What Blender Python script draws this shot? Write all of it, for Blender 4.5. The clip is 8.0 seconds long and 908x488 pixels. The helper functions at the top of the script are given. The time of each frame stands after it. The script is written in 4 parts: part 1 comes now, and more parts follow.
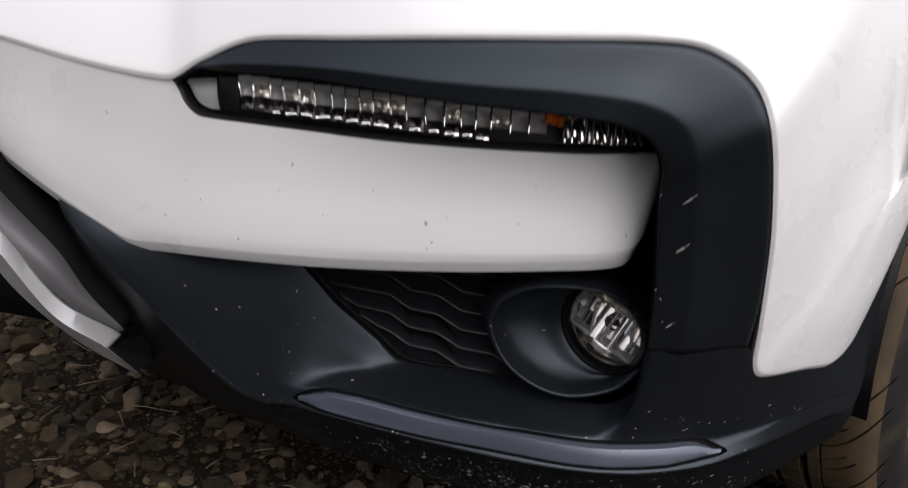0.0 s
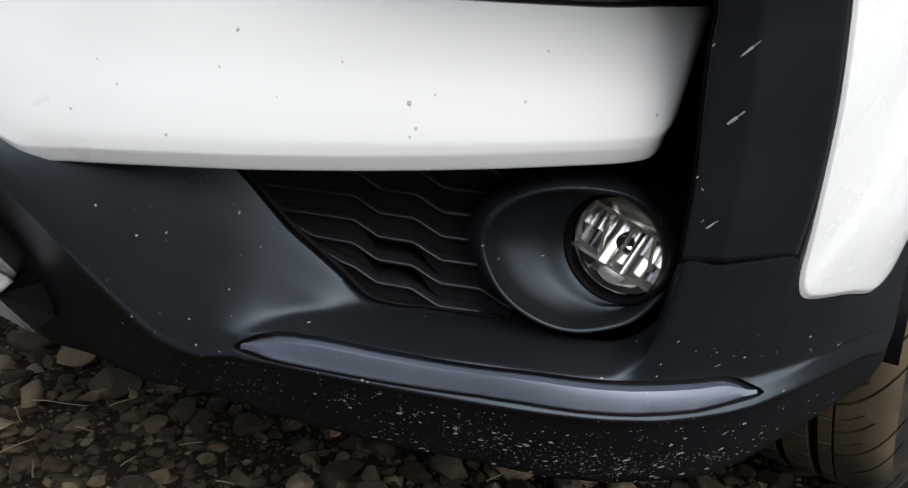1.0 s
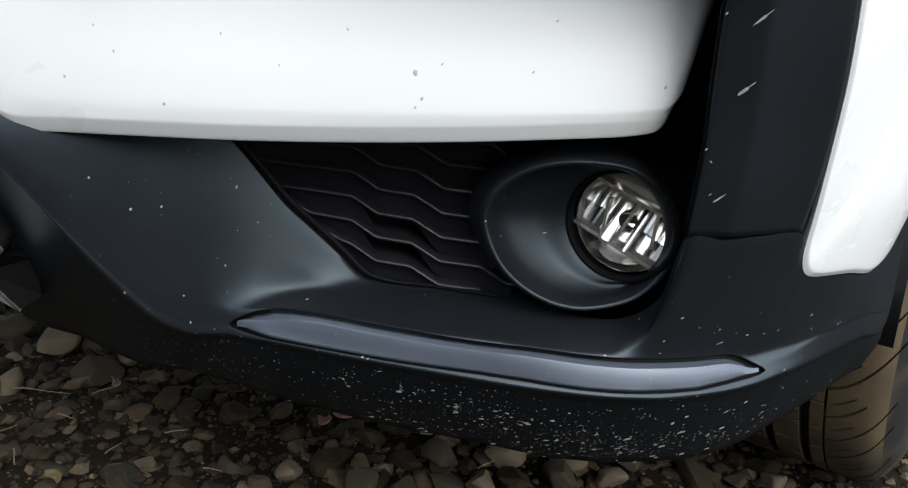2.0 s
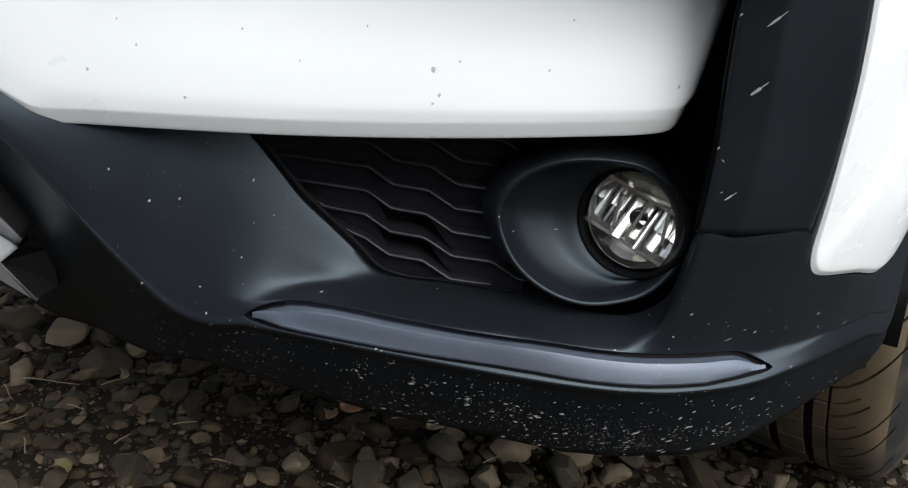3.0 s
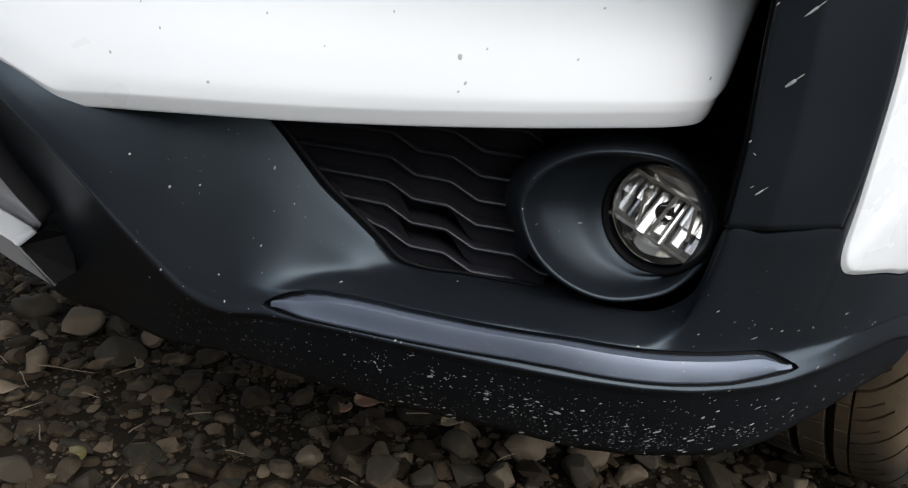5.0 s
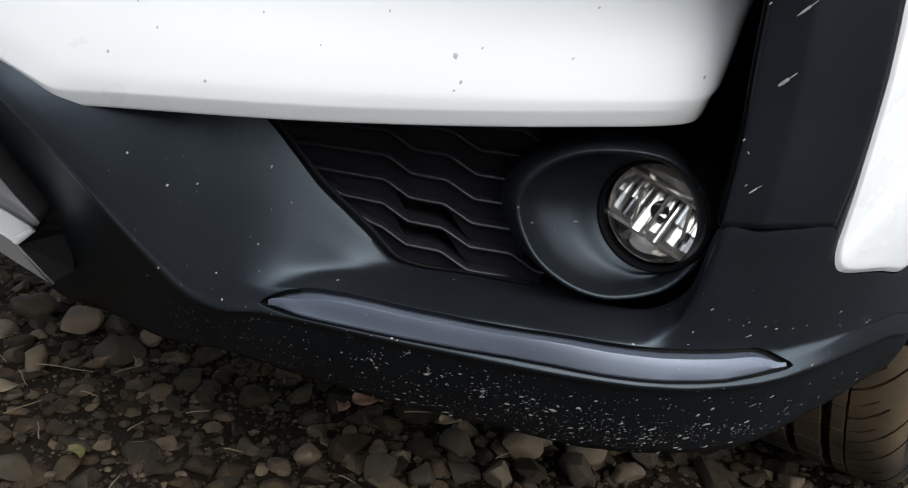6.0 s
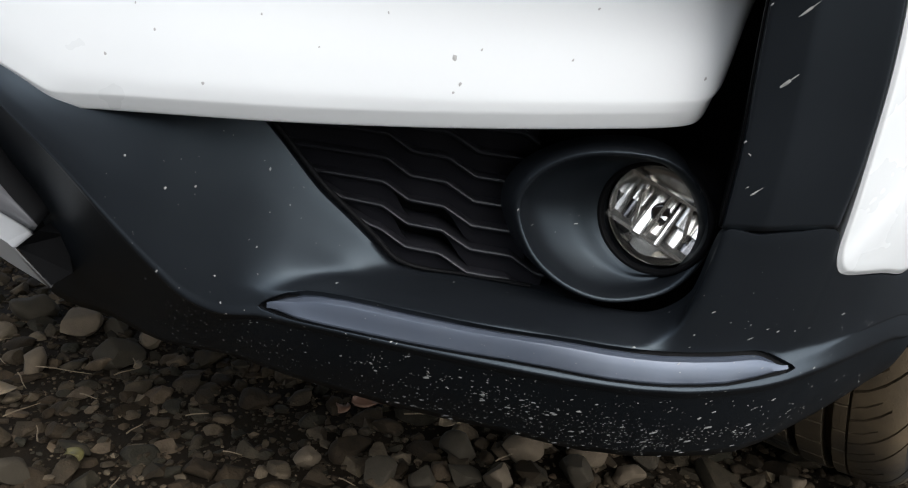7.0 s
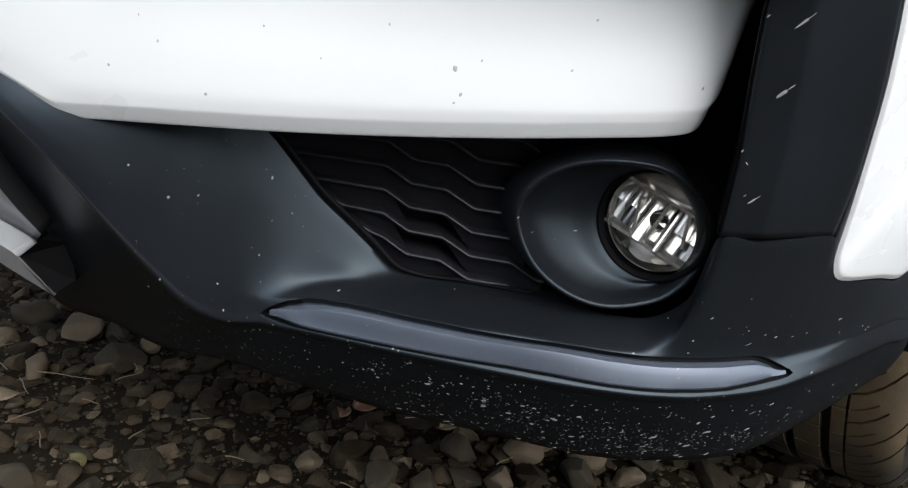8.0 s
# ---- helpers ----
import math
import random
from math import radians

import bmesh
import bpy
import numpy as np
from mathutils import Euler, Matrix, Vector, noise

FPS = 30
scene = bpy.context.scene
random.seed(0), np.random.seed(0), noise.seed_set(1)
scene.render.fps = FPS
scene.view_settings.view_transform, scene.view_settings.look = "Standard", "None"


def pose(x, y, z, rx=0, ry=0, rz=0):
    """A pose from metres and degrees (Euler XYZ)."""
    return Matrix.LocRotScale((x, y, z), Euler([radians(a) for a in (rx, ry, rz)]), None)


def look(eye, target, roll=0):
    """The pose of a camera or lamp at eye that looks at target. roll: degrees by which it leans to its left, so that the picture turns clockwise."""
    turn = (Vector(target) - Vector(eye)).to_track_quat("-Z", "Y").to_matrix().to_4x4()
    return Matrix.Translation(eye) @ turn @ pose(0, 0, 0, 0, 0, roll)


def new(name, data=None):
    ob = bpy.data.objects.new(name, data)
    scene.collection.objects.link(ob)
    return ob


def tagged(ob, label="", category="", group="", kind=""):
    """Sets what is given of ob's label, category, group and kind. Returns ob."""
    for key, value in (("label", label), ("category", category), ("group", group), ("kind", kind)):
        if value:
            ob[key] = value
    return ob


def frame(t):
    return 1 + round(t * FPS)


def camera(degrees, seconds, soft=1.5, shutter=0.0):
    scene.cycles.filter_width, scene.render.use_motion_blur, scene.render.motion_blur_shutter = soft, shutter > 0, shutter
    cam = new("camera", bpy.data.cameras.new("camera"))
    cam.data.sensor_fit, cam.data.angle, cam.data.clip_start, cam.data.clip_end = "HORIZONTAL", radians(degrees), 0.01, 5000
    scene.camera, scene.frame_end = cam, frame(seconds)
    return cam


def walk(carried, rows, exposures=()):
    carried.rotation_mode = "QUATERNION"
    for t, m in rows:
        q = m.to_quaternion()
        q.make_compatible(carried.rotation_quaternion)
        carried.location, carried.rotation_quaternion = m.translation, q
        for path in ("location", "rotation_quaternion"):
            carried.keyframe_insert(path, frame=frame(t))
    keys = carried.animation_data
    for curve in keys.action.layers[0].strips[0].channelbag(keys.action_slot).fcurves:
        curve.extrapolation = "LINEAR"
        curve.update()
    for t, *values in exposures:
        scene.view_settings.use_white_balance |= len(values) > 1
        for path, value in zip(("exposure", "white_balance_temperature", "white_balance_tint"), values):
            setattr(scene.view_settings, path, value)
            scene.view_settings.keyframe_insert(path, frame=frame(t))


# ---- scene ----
cam = camera(58.8, 8.0, soft=1.15, shutter=0.4)
PATH = [
    (0, (0.066, 0.049, 0.734), (0.136, 1.948, 0.11), 2.2),
    (0.1, (0.062, 0.060, 0.706), (0.150, 1.964, 0.103), 2.4),
    (0.2, (0.055, 0.078, 0.682), (0.172, 1.984, 0.086), 2.5),
    (0.3, (0.047, 0.093, 0.662), (0.192, 2.003, 0.086), 2.7),
    (0.5, (0.035, 0.114, 0.636), (0.196, 2.031, 0.087), 2.8),
    (1, (0.028, 0.155, 0.594), (0.283, 2.063, 0.05), 3.3),
    (1.5, (0.019, 0.163, 0.574), (0.32, 2.065, 0.033), 3.7),
    (3, (-0.001, 0.151, 0.571), (0.309, 2.051, 0.029), 4.8),
    (3.5, (-0.007, 0.156, 0.562), (0.294, 2.057, 0.018), 5.2),
    (4, (-0.013, 0.16, 0.56), (0.273, 2.063, 0.017), 5.6),
    (4.5, (-0.01, 0.16, 0.562), (0.269, 2.064, 0.017), 5.6),
    (6, (-0.004, 0.155, 0.562), (0.275, 2.058, 0.016), 5.6),
    (6.5, (-0.004, 0.156, 0.565), (0.273, 2.061, 0.022), 5.5),
    (7, (-0.003, 0.159, 0.563), (0.275, 2.062, 0.017), 5.5),
    (7.5, (-0.005, 0.16, 0.56), (0.276, 2.064, 0.014), 5.5),
    (8, (-0.006, 0.155, 0.57), (0.276, 2.058, 0.025), 5.3),
]
walk(cam, [(t, look(eye, target, roll)) for t, eye, target, roll in PATH],
     exposures=[(0, 0.40, 6560, 17), (0.2, 0.57, 6560, 16), (0.5, 0.93, 6560, 15), (1.0, 1.03, 6300, 10), (1.5, 1.14, 6220, 7), (3.0, 1.13, 6220, 8), (4.5, 1.16, 6220, 10), (8.0, 1.16, 6220, 9)])

from mathutils.bvhtree import BVHTree

# ---- world and light ----
world = bpy.data.worlds.new("overcast_sky")
scene.world = world
world.use_nodes = True
wn, wl = world.node_tree.nodes, world.node_tree.links
sky = wn.new("ShaderNodeTexSky")
sky.sky_type, sky.sun_disc = "NISHITA", False
sky.sun_elevation, sky.sun_rotation = radians(46), radians(163)
sky.air_density, sky.dust_density = 1.0, 4.0
calm = wn.new("ShaderNodeHueSaturation")
calm.inputs["Saturation"].default_value = 0.5
wl.new(sky.outputs[0], calm.inputs["Color"])
wl.new(calm.outputs[0], wn["Background"].inputs[0])
wn["Background"].inputs[1].default_value = 0.125

sun = new("sun", bpy.data.lights.new("sun", "SUN"))
sun.data.energy, sun.data.angle, sun.data.color = 2.4, radians(110), (0.95, 0.98, 1.0)
sun.matrix_world = look((0, 0, 5), (-0.25, 0.83, 5 - 0.92))


# ---- materials ----
def material(name, base, rough=0.5, metal=0.0, vary=0.1, scale=40.0, fine=400.0, bump=0.0, coat=0.0, spec=0.5, tint=(1, 1, 1)):
    """A principled material whose colour and gloss wander at two scales."""
    m = bpy.data.materials.new(name)
    m.use_nodes = True
    n, l = m.node_tree.nodes, m.node_tree.links
    p = n["Principled BSDF"]
    co = n.new("ShaderNodeTexCoord")
    big, small = n.new("ShaderNodeTexNoise"), n.new("ShaderNodeTexNoise")
    big.inputs["Scale"].default_value, small.inputs["Scale"].default_value = scale, fine
    big.inputs["Detail"].default_value, small.inputs["Detail"].default_value = 4, 3
    for t in (big, small):
        l.new(co.outputs["Object"], t.inputs["Vector"])
    mix = n.new("ShaderNodeMix")
    mix.data_type = "RGBA"
    mix.inputs["A"].default_value = (*[c * (1 - vary) for c in base], 1)
    mix.inputs["B"].default_value = (*[min(1, c * (1 + vary)) for c in base], 1)
    add = n.new("ShaderNodeMath")
    add.operation = "MULTIPLY_ADD"
    l.new(small.outputs["Fac"], add.inputs[0])
    add.inputs[1].default_value = 0.35
    l.new(big.outputs["Fac"], add.inputs[2])
    sub = n.new("ShaderNodeMath")
    sub.operation = "SUBTRACT"
    l.new(add.outputs[0], sub.inputs[0])
    sub.inputs[1].default_value = 0.175
    l.new(sub.outputs[0], mix.inputs["Factor"])
    l.new(mix.outputs["Result"], p.inputs["Base Color"])
    ramp = n.new("ShaderNodeMapRange")
    ramp.inputs["To Min"].default_value, ramp.inputs["To Max"].default_value = rough * 0.85, min(1, rough * 1.15)
    l.new(sub.outputs[0], ramp.inputs["Value"])
    l.new(ramp.outputs[0], p.inputs["Roughness"])
    p.inputs["Metallic"].default_value = metal
    p.inputs["Coat Weight"].default_value = coat
    p.inputs["Coat Roughness"].default_value = 0.12
    p.inputs["Specular IOR Level"].default_value = spec
    p.inputs["Specular Tint"].default_value = (*tint, 1)
    if bump:
        b = n.new("ShaderNodeBump")
        b.inputs["Strength"].default_value, b.inputs["Distance"].default_value = bump, 0.001
        l.new(small.outputs["Fac"], b.inputs["Height"])
        l.new(b.outputs[0], p.inputs["Normal"])
    return m


def dusted(m, dust, amount, scale, lo=0.45, hi=0.75):
    """Lays thin dust in soft patches over a material's colour."""
    n, l = m.node_tree.nodes, m.node_tree.links
    p = n["Principled BSDF"]
    was = p.inputs["Base Color"].links[0].from_socket
    co = n.new("ShaderNodeTexCoord")
    t = n.new("ShaderNodeTexNoise")
    t.inputs["Scale"].default_value, t.inputs["Detail"].default_value = scale, 8
    l.new(co.outputs["Object"], t.inputs["Vector"])
    r = n.new("ShaderNodeMapRange")
    r.inputs["From Min"].default_value, r.inputs["From Max"].default_value = lo, hi
    r.inputs["To Max"].default_value = amount
    l.new(t.outputs["Fac"], r.inputs["Value"])
    mix = n.new("ShaderNodeMix")
    mix.data_type = "RGBA"
    l.new(r.outputs[0], mix.inputs["Factor"])
    l.new(was, mix.inputs["A"])
    mix.inputs["B"].default_value = (*dust, 1)
    l.new(mix.outputs["Result"], p.inputs["Base Color"])
    return m


PAINT = material("white_paint", (0.70, 0.705, 0.695), 0.28, vary=0.004, scale=3, fine=24, coat=0.7)
PLASTIC = dusted(material("dark_plastic", (0.0066, 0.0075, 0.0090), 0.41, vary=0.15, scale=12, fine=2500, bump=0.10, spec=0.41, tint=(.74, .89, 1.0)), (0.014, 0.015, 0.015), 0.08, 30)
BLACK = material("black_plastic", (0.0018, 0.0018, 0.0024), 0.42, vary=0.1, fine=1500, bump=0.1, spec=0.35)
# near-black for black parts, and for the shade in the strip's groove
MATT_BLACK = material("matt_black", (0.0015, 0.0015, 0.0018), 0.7, vary=0.1, fine=1500, bump=0.1, spec=0.12)
# darker copy of the bumper plastic: shade below the lip is in its colour
SHADED_PLASTIC = dusted(material("shaded_dark_plastic", (0.0034, 0.0042, 0.0052), 0.46, vary=0.15, scale=12, fine=2500, bump=0.12, spec=0.26, tint=(.76, .88, 1.0)), (0.012, 0.012, 0.012), 0.05, 25)
CELL = material("recessed_plastic", (0.0095, 0.0092, 0.0115), 0.6, vary=0.1, fine=1500, bump=0.1, spec=0.2)
SLAT = material("grille_plastic", (0.0120, 0.0117, 0.0140), 0.46, vary=0.2, fine=1500, bump=0.2, spec=0.45)
SATIN = dusted(material("satin_grey", (0.068, 0.079, 0.101), 0.34, metal=0.42, vary=0.06, scale=20, fine=1800), (0.12, 0.12, 0.12), 0.08, 60)
SILVER = dusted(material("silver_paint", (0.52, 0.53, 0.54), 0.32, metal=0.6, vary=0.03), (0.3, 0.27, 0.22), 0.2, 30)
GREYED = material("darker_grey", (0.10, 0.10, 0.105), 0.4, metal=0.2, vary=0.08)
MIRROR = material("lamp_reflector", (0.95, 0.92, 0.86), 0.22, metal=0.84, vary=0.05, scale=80)
CHROME = material("chrome", (0.92, 0.90, 0.86), 0.10, metal=1.0, vary=0.04, scale=60)
HOUSING = material("lamp_housing", (0.04, 0.038, 0.04), 0.35, metal=0.5, vary=0.1)
SMOKED = material("smoked_chrome", (0.27, 0.26, 0.26), 0.2, metal=1.0, vary=0.1, scale=60)
AMBER = material("amber_plastic", (1.0, 0.20, 0.010), 0.3, vary=0.08)
FROST = material("frosted_plastic", (0.50, 0.50, 0.49), 0.25, vary=0.05)
RUBBER = dusted(material("dusty_rubber", (0.018, 0.016, 0.013), 0.8, vary=0.3, scale=20, bump=0.4, spec=0.2), (0.115, 0.082, 0.045), 0.72, 9, 0.30, 0.66)
TYRE = dusted(material("dark_rubber", (0.012, 0.0115, 0.0105), 0.75, vary=0.3, scale=20, bump=0.4, spec=0.2), (0.06, 0.045, 0.028), 0.6, 14, 0.45, 0.7)
ALLOY = material("alloy", (0.35, 0.35, 0.36), 0.35, metal=0.9, vary=0.05)
MUD = material("dried_mud", (0.21, 0.21, 0.20), 0.8, vary=0.65, scale=70)
CHIP = material("chip", (0.36, 0.35, 0.33), 0.8, vary=0.2)
WALL_DARK = material("dark_wall", (0.030, 0.030, 0.028), 0.9, vary=0.3, scale=2, fine=60, bump=0.5, spec=0.2)
TWIG = material("dry_twig", (0.115, 0.085, 0.05), 0.8, vary=0.3, scale=120)
LEAF = material("dry_leaf", (0.090, 0.044, 0.024), 0.7, vary=0.35, scale=60)
GREEN = material("green_leaf", (0.085, 0.072, 0.022), 0.6, vary=0.35, scale=90)


def glass_material(name, tint):
    """Thin clear glass: lets light straight through and mirrors a little, more at a slant."""
    m = bpy.data.materials.new(name)
    m.use_nodes = True
    n, l = m.node_tree.nodes, m.node_tree.links
    n.remove(n["Principled BSDF"])
    clear, gloss, mix, slant = n.new("ShaderNodeBsdfTransparent"), n.new("ShaderNodeBsdfGlossy"), n.new("ShaderNodeMixShader"), n.new("ShaderNodeFresnel")
    clear.inputs["Color"].default_value = (*tint, 1)
    gloss.inputs["Roughness"].default_value, slant.inputs["IOR"].default_value = 0.03, 1.40
    l.new(slant.outputs[0], mix.inputs[0])
    l.new(clear.outputs[0], mix.inputs[1])
    l.new(gloss.outputs[0], mix.inputs[2])
    l.new(mix.outputs[0], n["Material Output"].inputs[0])
    return m


GLASS = glass_material("clear_lens", (0.97, 0.97, 0.97))


def stone_material(name, island):
    m = material(name, (0.1, 0.1, 0.1), 0.85, scale=45, fine=300, bump=0.9, spec=0.12)
    n, l = m.node_tree.nodes, m.node_tree.links
    p = n["Principled BSDF"]
    was = p.inputs["Base Color"].links[0].from_node
    src = n.new("ShaderNodeNewGeometry") if island else n.new("ShaderNodeObjectInfo")
    ramp = n.new("ShaderNodeValToRGB")
    tones = [(0.0, (0.0150, 0.0105, 0.0060)), (0.22, (0.0260, 0.0190, 0.0118)), (0.42, (0.0185, 0.0168, 0.0118)), (0.60, (0.0340, 0.0268, 0.0180)),
             (0.78, (0.0280, 0.0200, 0.0122)), (0.92, (0.0840, 0.0670, 0.0460)), (1.0, (0.0560, 0.0400, 0.0260))]
    ramp.color_ramp.elements.remove(ramp.color_ramp.elements[1])
    ramp.color_ramp.elements[0].color = (*tones[0][1], 1)
    for at, tone in tones[1:]:
        ramp.color_ramp.elements.new(at).color = (*tone, 1)
    l.new(src.outputs["Random Per Island" if island else "Random"], ramp.inputs["Fac"])
    mul = n.new("ShaderNodeMix")
    mul.data_type, mul.blend_type = "RGBA", "MULTIPLY"
    mul.inputs["Factor"].default_value = 1.0
    l.new(ramp.outputs["Color"], mul.inputs["A"])
    was.inputs["A"].default_value, was.inputs["B"].default_value = (0.12, 0.12, 0.11, 1), (1.85, 1.80, 1.70, 1)
    l.new(was.outputs["Result"], mul.inputs["B"])
    l.new(mul.outputs["Result"], p.inputs["Base Color"])
    return m


GRAVEL, STONE = stone_material("gravel_stone", True), stone_material("loose_stone", False)
# base colour lowered until the gaps between stones come out dark
SOIL = dusted(material("dark_soil", (0.0075, 0.0052, 0.0028), 0.9, vary=0.4, scale=18, fine=160, bump=1.0, spec=0.1), (0.017, 0.0118, 0.0062), 0.6, 7)


# ---- shaping helpers ----
def spline(ctrl, n, closed=False):
    """n points of a smooth curve through the control points, evenly by their index, with no overshoot at uneven spacing."""
    p = np.array(ctrl, float)
    k = len(p)
    if closed:
        nxt, prv = np.roll(p, -1, 0), np.roll(p, 1, 0)
    else:
        nxt, prv = np.vstack([p[1:], 2 * p[-1:] - p[-2:-1]]), np.vstack([2 * p[:1] - p[1:2], p[:-1]])
    a, b = np.linalg.norm(p - prv, axis=1), np.linalg.norm(nxt - p, axis=1)
    span = np.linalg.norm(nxt - prv, axis=1) + 1e-9
    tan = (nxt - prv) / span[:, None] * np.minimum(a, b)[:, None]
    u = np.linspace(0, k if closed else k - 1, n, endpoint=not closed)
    i = np.minimum(u.astype(int), k - 1 if closed else k - 2)
    f = (u - i)[:, None]
    j = (i + 1) % k
    return ((2 * f**3 - 3 * f**2 + 1) * p[i] + (f**3 - 2 * f**2 + f) * tan[i] + (3 * f**2 - 2 * f**3) * p[j] + (f**3 - f**2) * tan[j])


def sheet(grid, closed=False, toward=(0, -1, 0)):
    """A bmesh from a grid of points (rows, columns, 3), its faces turned toward a direction."""
    rows, cols, _ = grid.shape
    bm = bmesh.new()
    v = [[bm.verts.new(q) for q in row] for row in grid]
    for r in range(rows - 1):
        for c in range(cols if closed else cols - 1):
            d = (c + 1) % cols
            bm.faces.new((v[r][c], v[r][d], v[r + 1][d], v[r + 1][c]))
    bmesh.ops.remove_doubles(bm, verts=bm.verts, dist=1e-5)
    bmesh.ops.dissolve_degenerate(bm, dist=1e-6, edges=bm.edges)
    bm.normal_update()
    if sum((f.normal * f.calc_area() for f in bm.faces), Vector()).dot(Vector(toward)) < 0:
        bmesh.ops.reverse_faces(bm, faces=bm.faces)
    return bm


def loft(rows, n=100, steps=6, closed=False, sharp=False, toward=(0, -1, 0), first=(), last=()):
    """A surface through curves that have the same number of control points; sharp: straight from curve to curve.
    first, last: further curves that fold away crisply from its two edges."""
    lines = np.array([spline(r, n, closed) for r in rows])
    if not sharp:
        lines = np.stack([spline(lines[:, c], (len(rows) - 1) * steps + 1) for c in range(n)], 1)
    ends = [[spline(r, n, closed)] for r in first], [[spline(r, n, closed)] for r in last]
    return sheet(np.vstack([*ends[0], lines, *ends[1]]), closed, toward)


def box(bm, at, size, turn=None, bevel=0.0):
    m = Matrix.Translation(at) @ (turn or Matrix()) @ Matrix.Diagonal((*size, 1))
    made = bmesh.ops.create_cube(bm, size=1, matrix=m)["verts"]
    if bevel:
        edges = list({e for v in made for e in v.link_edges})
        bmesh.ops.bevel(bm, geom=edges, offset=bevel, segments=2, affect="EDGES", profile=0.6)
    return bm


def part(name, bm, mat, parent=None, label="", thick=0.0, angle=35.0, smooth=True, flip=1):
    """Links a bmesh as one mesh object under a thing or under a part."""
    me = bpy.data.meshes.new(name)
    bm.to_mesh(me)
    bm.free()
    me.materials.append(mat)
    if smooth:
        me.shade_smooth()
        me.set_sharp_from_angle(angle=radians(angle))
    ob = new(name, me)
    if thick:
        s = ob.modifiers.new("wall", "SOLIDIFY")
        s.thickness, s.offset, s.use_even_offset = thick, -1 * flip, False
    if parent:
        ob.parent = parent
        if parent.type == "EMPTY":
            ob.matrix_parent_inverse = Matrix.Translation(parent.location).inverted()
    return tagged(ob, label=label)


def moved(curve, dx=0.0, dy=0.0, dz=0.0):
    return [(x + dx, y + dy, z + dz) for x, y, z in curve]


def between(a, b, f, dy=0.0, dz=0.0):
    return [tuple(np.array(p) * (1 - f) + np.array(q) * f + (0, dy, dz)) for p, q in zip(a, b)]


# ---- the car: its front corner ----
TURN = radians(45)
REAR, SIDE = Vector((math.sin(TURN), math.cos(TURN), 0)), Vector((math.cos(TURN), -math.sin(TURN), 0))
car = new("car")
car.location = (.749, 1.147, 0)
tagged(car, "white crossover car with dark plastic lower bumper, mud-splashed, parked on gravel", "car")

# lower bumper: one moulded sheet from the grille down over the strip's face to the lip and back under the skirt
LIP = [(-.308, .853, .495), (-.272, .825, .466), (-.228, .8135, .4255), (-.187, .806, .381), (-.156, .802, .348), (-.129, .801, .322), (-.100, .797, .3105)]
# left end pushed back along the camera's line of sight to keep its outline
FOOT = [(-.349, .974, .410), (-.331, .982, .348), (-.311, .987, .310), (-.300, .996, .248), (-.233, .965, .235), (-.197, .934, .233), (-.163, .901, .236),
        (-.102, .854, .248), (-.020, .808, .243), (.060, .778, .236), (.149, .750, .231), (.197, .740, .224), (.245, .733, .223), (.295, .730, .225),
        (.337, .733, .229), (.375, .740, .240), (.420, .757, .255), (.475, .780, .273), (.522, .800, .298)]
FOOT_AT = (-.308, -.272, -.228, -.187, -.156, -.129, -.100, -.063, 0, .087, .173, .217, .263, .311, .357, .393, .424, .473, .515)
PAN_T = [(-.310, .858, .515), (-.262, .832, .492), (-.222, .820, .480), (-.180, .815, .480), (-.137, .808, .482), (-.100, .808, .480), (-.0685, .810, .469), (-.0257, .809, .4185), (0, .808, .395), (.0198, .807, .3768),
       (.0400, .805, .3578), (.0643, .804, .3508), (.0995, .797, .3500), (.150, .774, .3505), (.182, .754, .350), (.212, .738, .349), (.2440, .725, .353), (.2630, .705, .378), (.260, .671, .4350), (.285, .667, .4360),
       (.315, .669, .439), (.345, .675, .441), (.358, .686, .422), (.364, .692, .408), (.384, .704, .399), (.425, .725, .395), (.461, .747, .390), (.487, .763, .408)]
ARCH_T = [(.502, .772, .45), (.515, .778, .503), (.535, .79, .57), (.575, .82, .64), (.64, .88, .70), (.75, .98, .74), (.90, 1.12, .72)]
ARCH_B = [(.535, .805, .37), (.548, .82, .42), (.562, .832, .50), (.585, .85, .57), (.62, .88, .62), (.68, .935, .67), (.78, 1.03, .69), (.90, 1.14, .68)]
STRIP_X = (-.0668, -.052, -.034, -.006, .038, .084, .130, .165, .196, .222, .238, .263, .293, .321, .343, .356, .366, .385, .424, .473, .515)


def strip_depth(x):
    """How far back the strip's face stands at x."""
    return ((((-.560 * x + 1.099) * x + .5916) * x - .4597) * x) + .7521


def lip_height(x):
    return float(np.interp(x, (-.10, -.071, -.042, .0045, .049, .093, .136, .18, .224, .271, .321, .348, .366, .39, .424, .473, .515), (.3105, .3145, .3154, .3156, .3147, .3136, .3111, .3080, .3053, .3046, .3084, .3122, .3160, .3200, .3260, .3310, .3290)))


def groove_low(x):
    """The lower edge of the groove round the strip."""
    return float(np.interp(x, (-.0665, -.064, -.052, -.033, -.009, .013, .049, .075, .101, .127, .157, .179, .201, .223, .246, .270, .294, .319, .3406, .350, .3555), (.3222, .3206, .3196, .3193, .3194, .3194, .3191, .3188, .3184, .3177, .3158, .3138, .3120, .3107, .3101, .3104, .3116, .3147, .3180, .3198, .3218)))


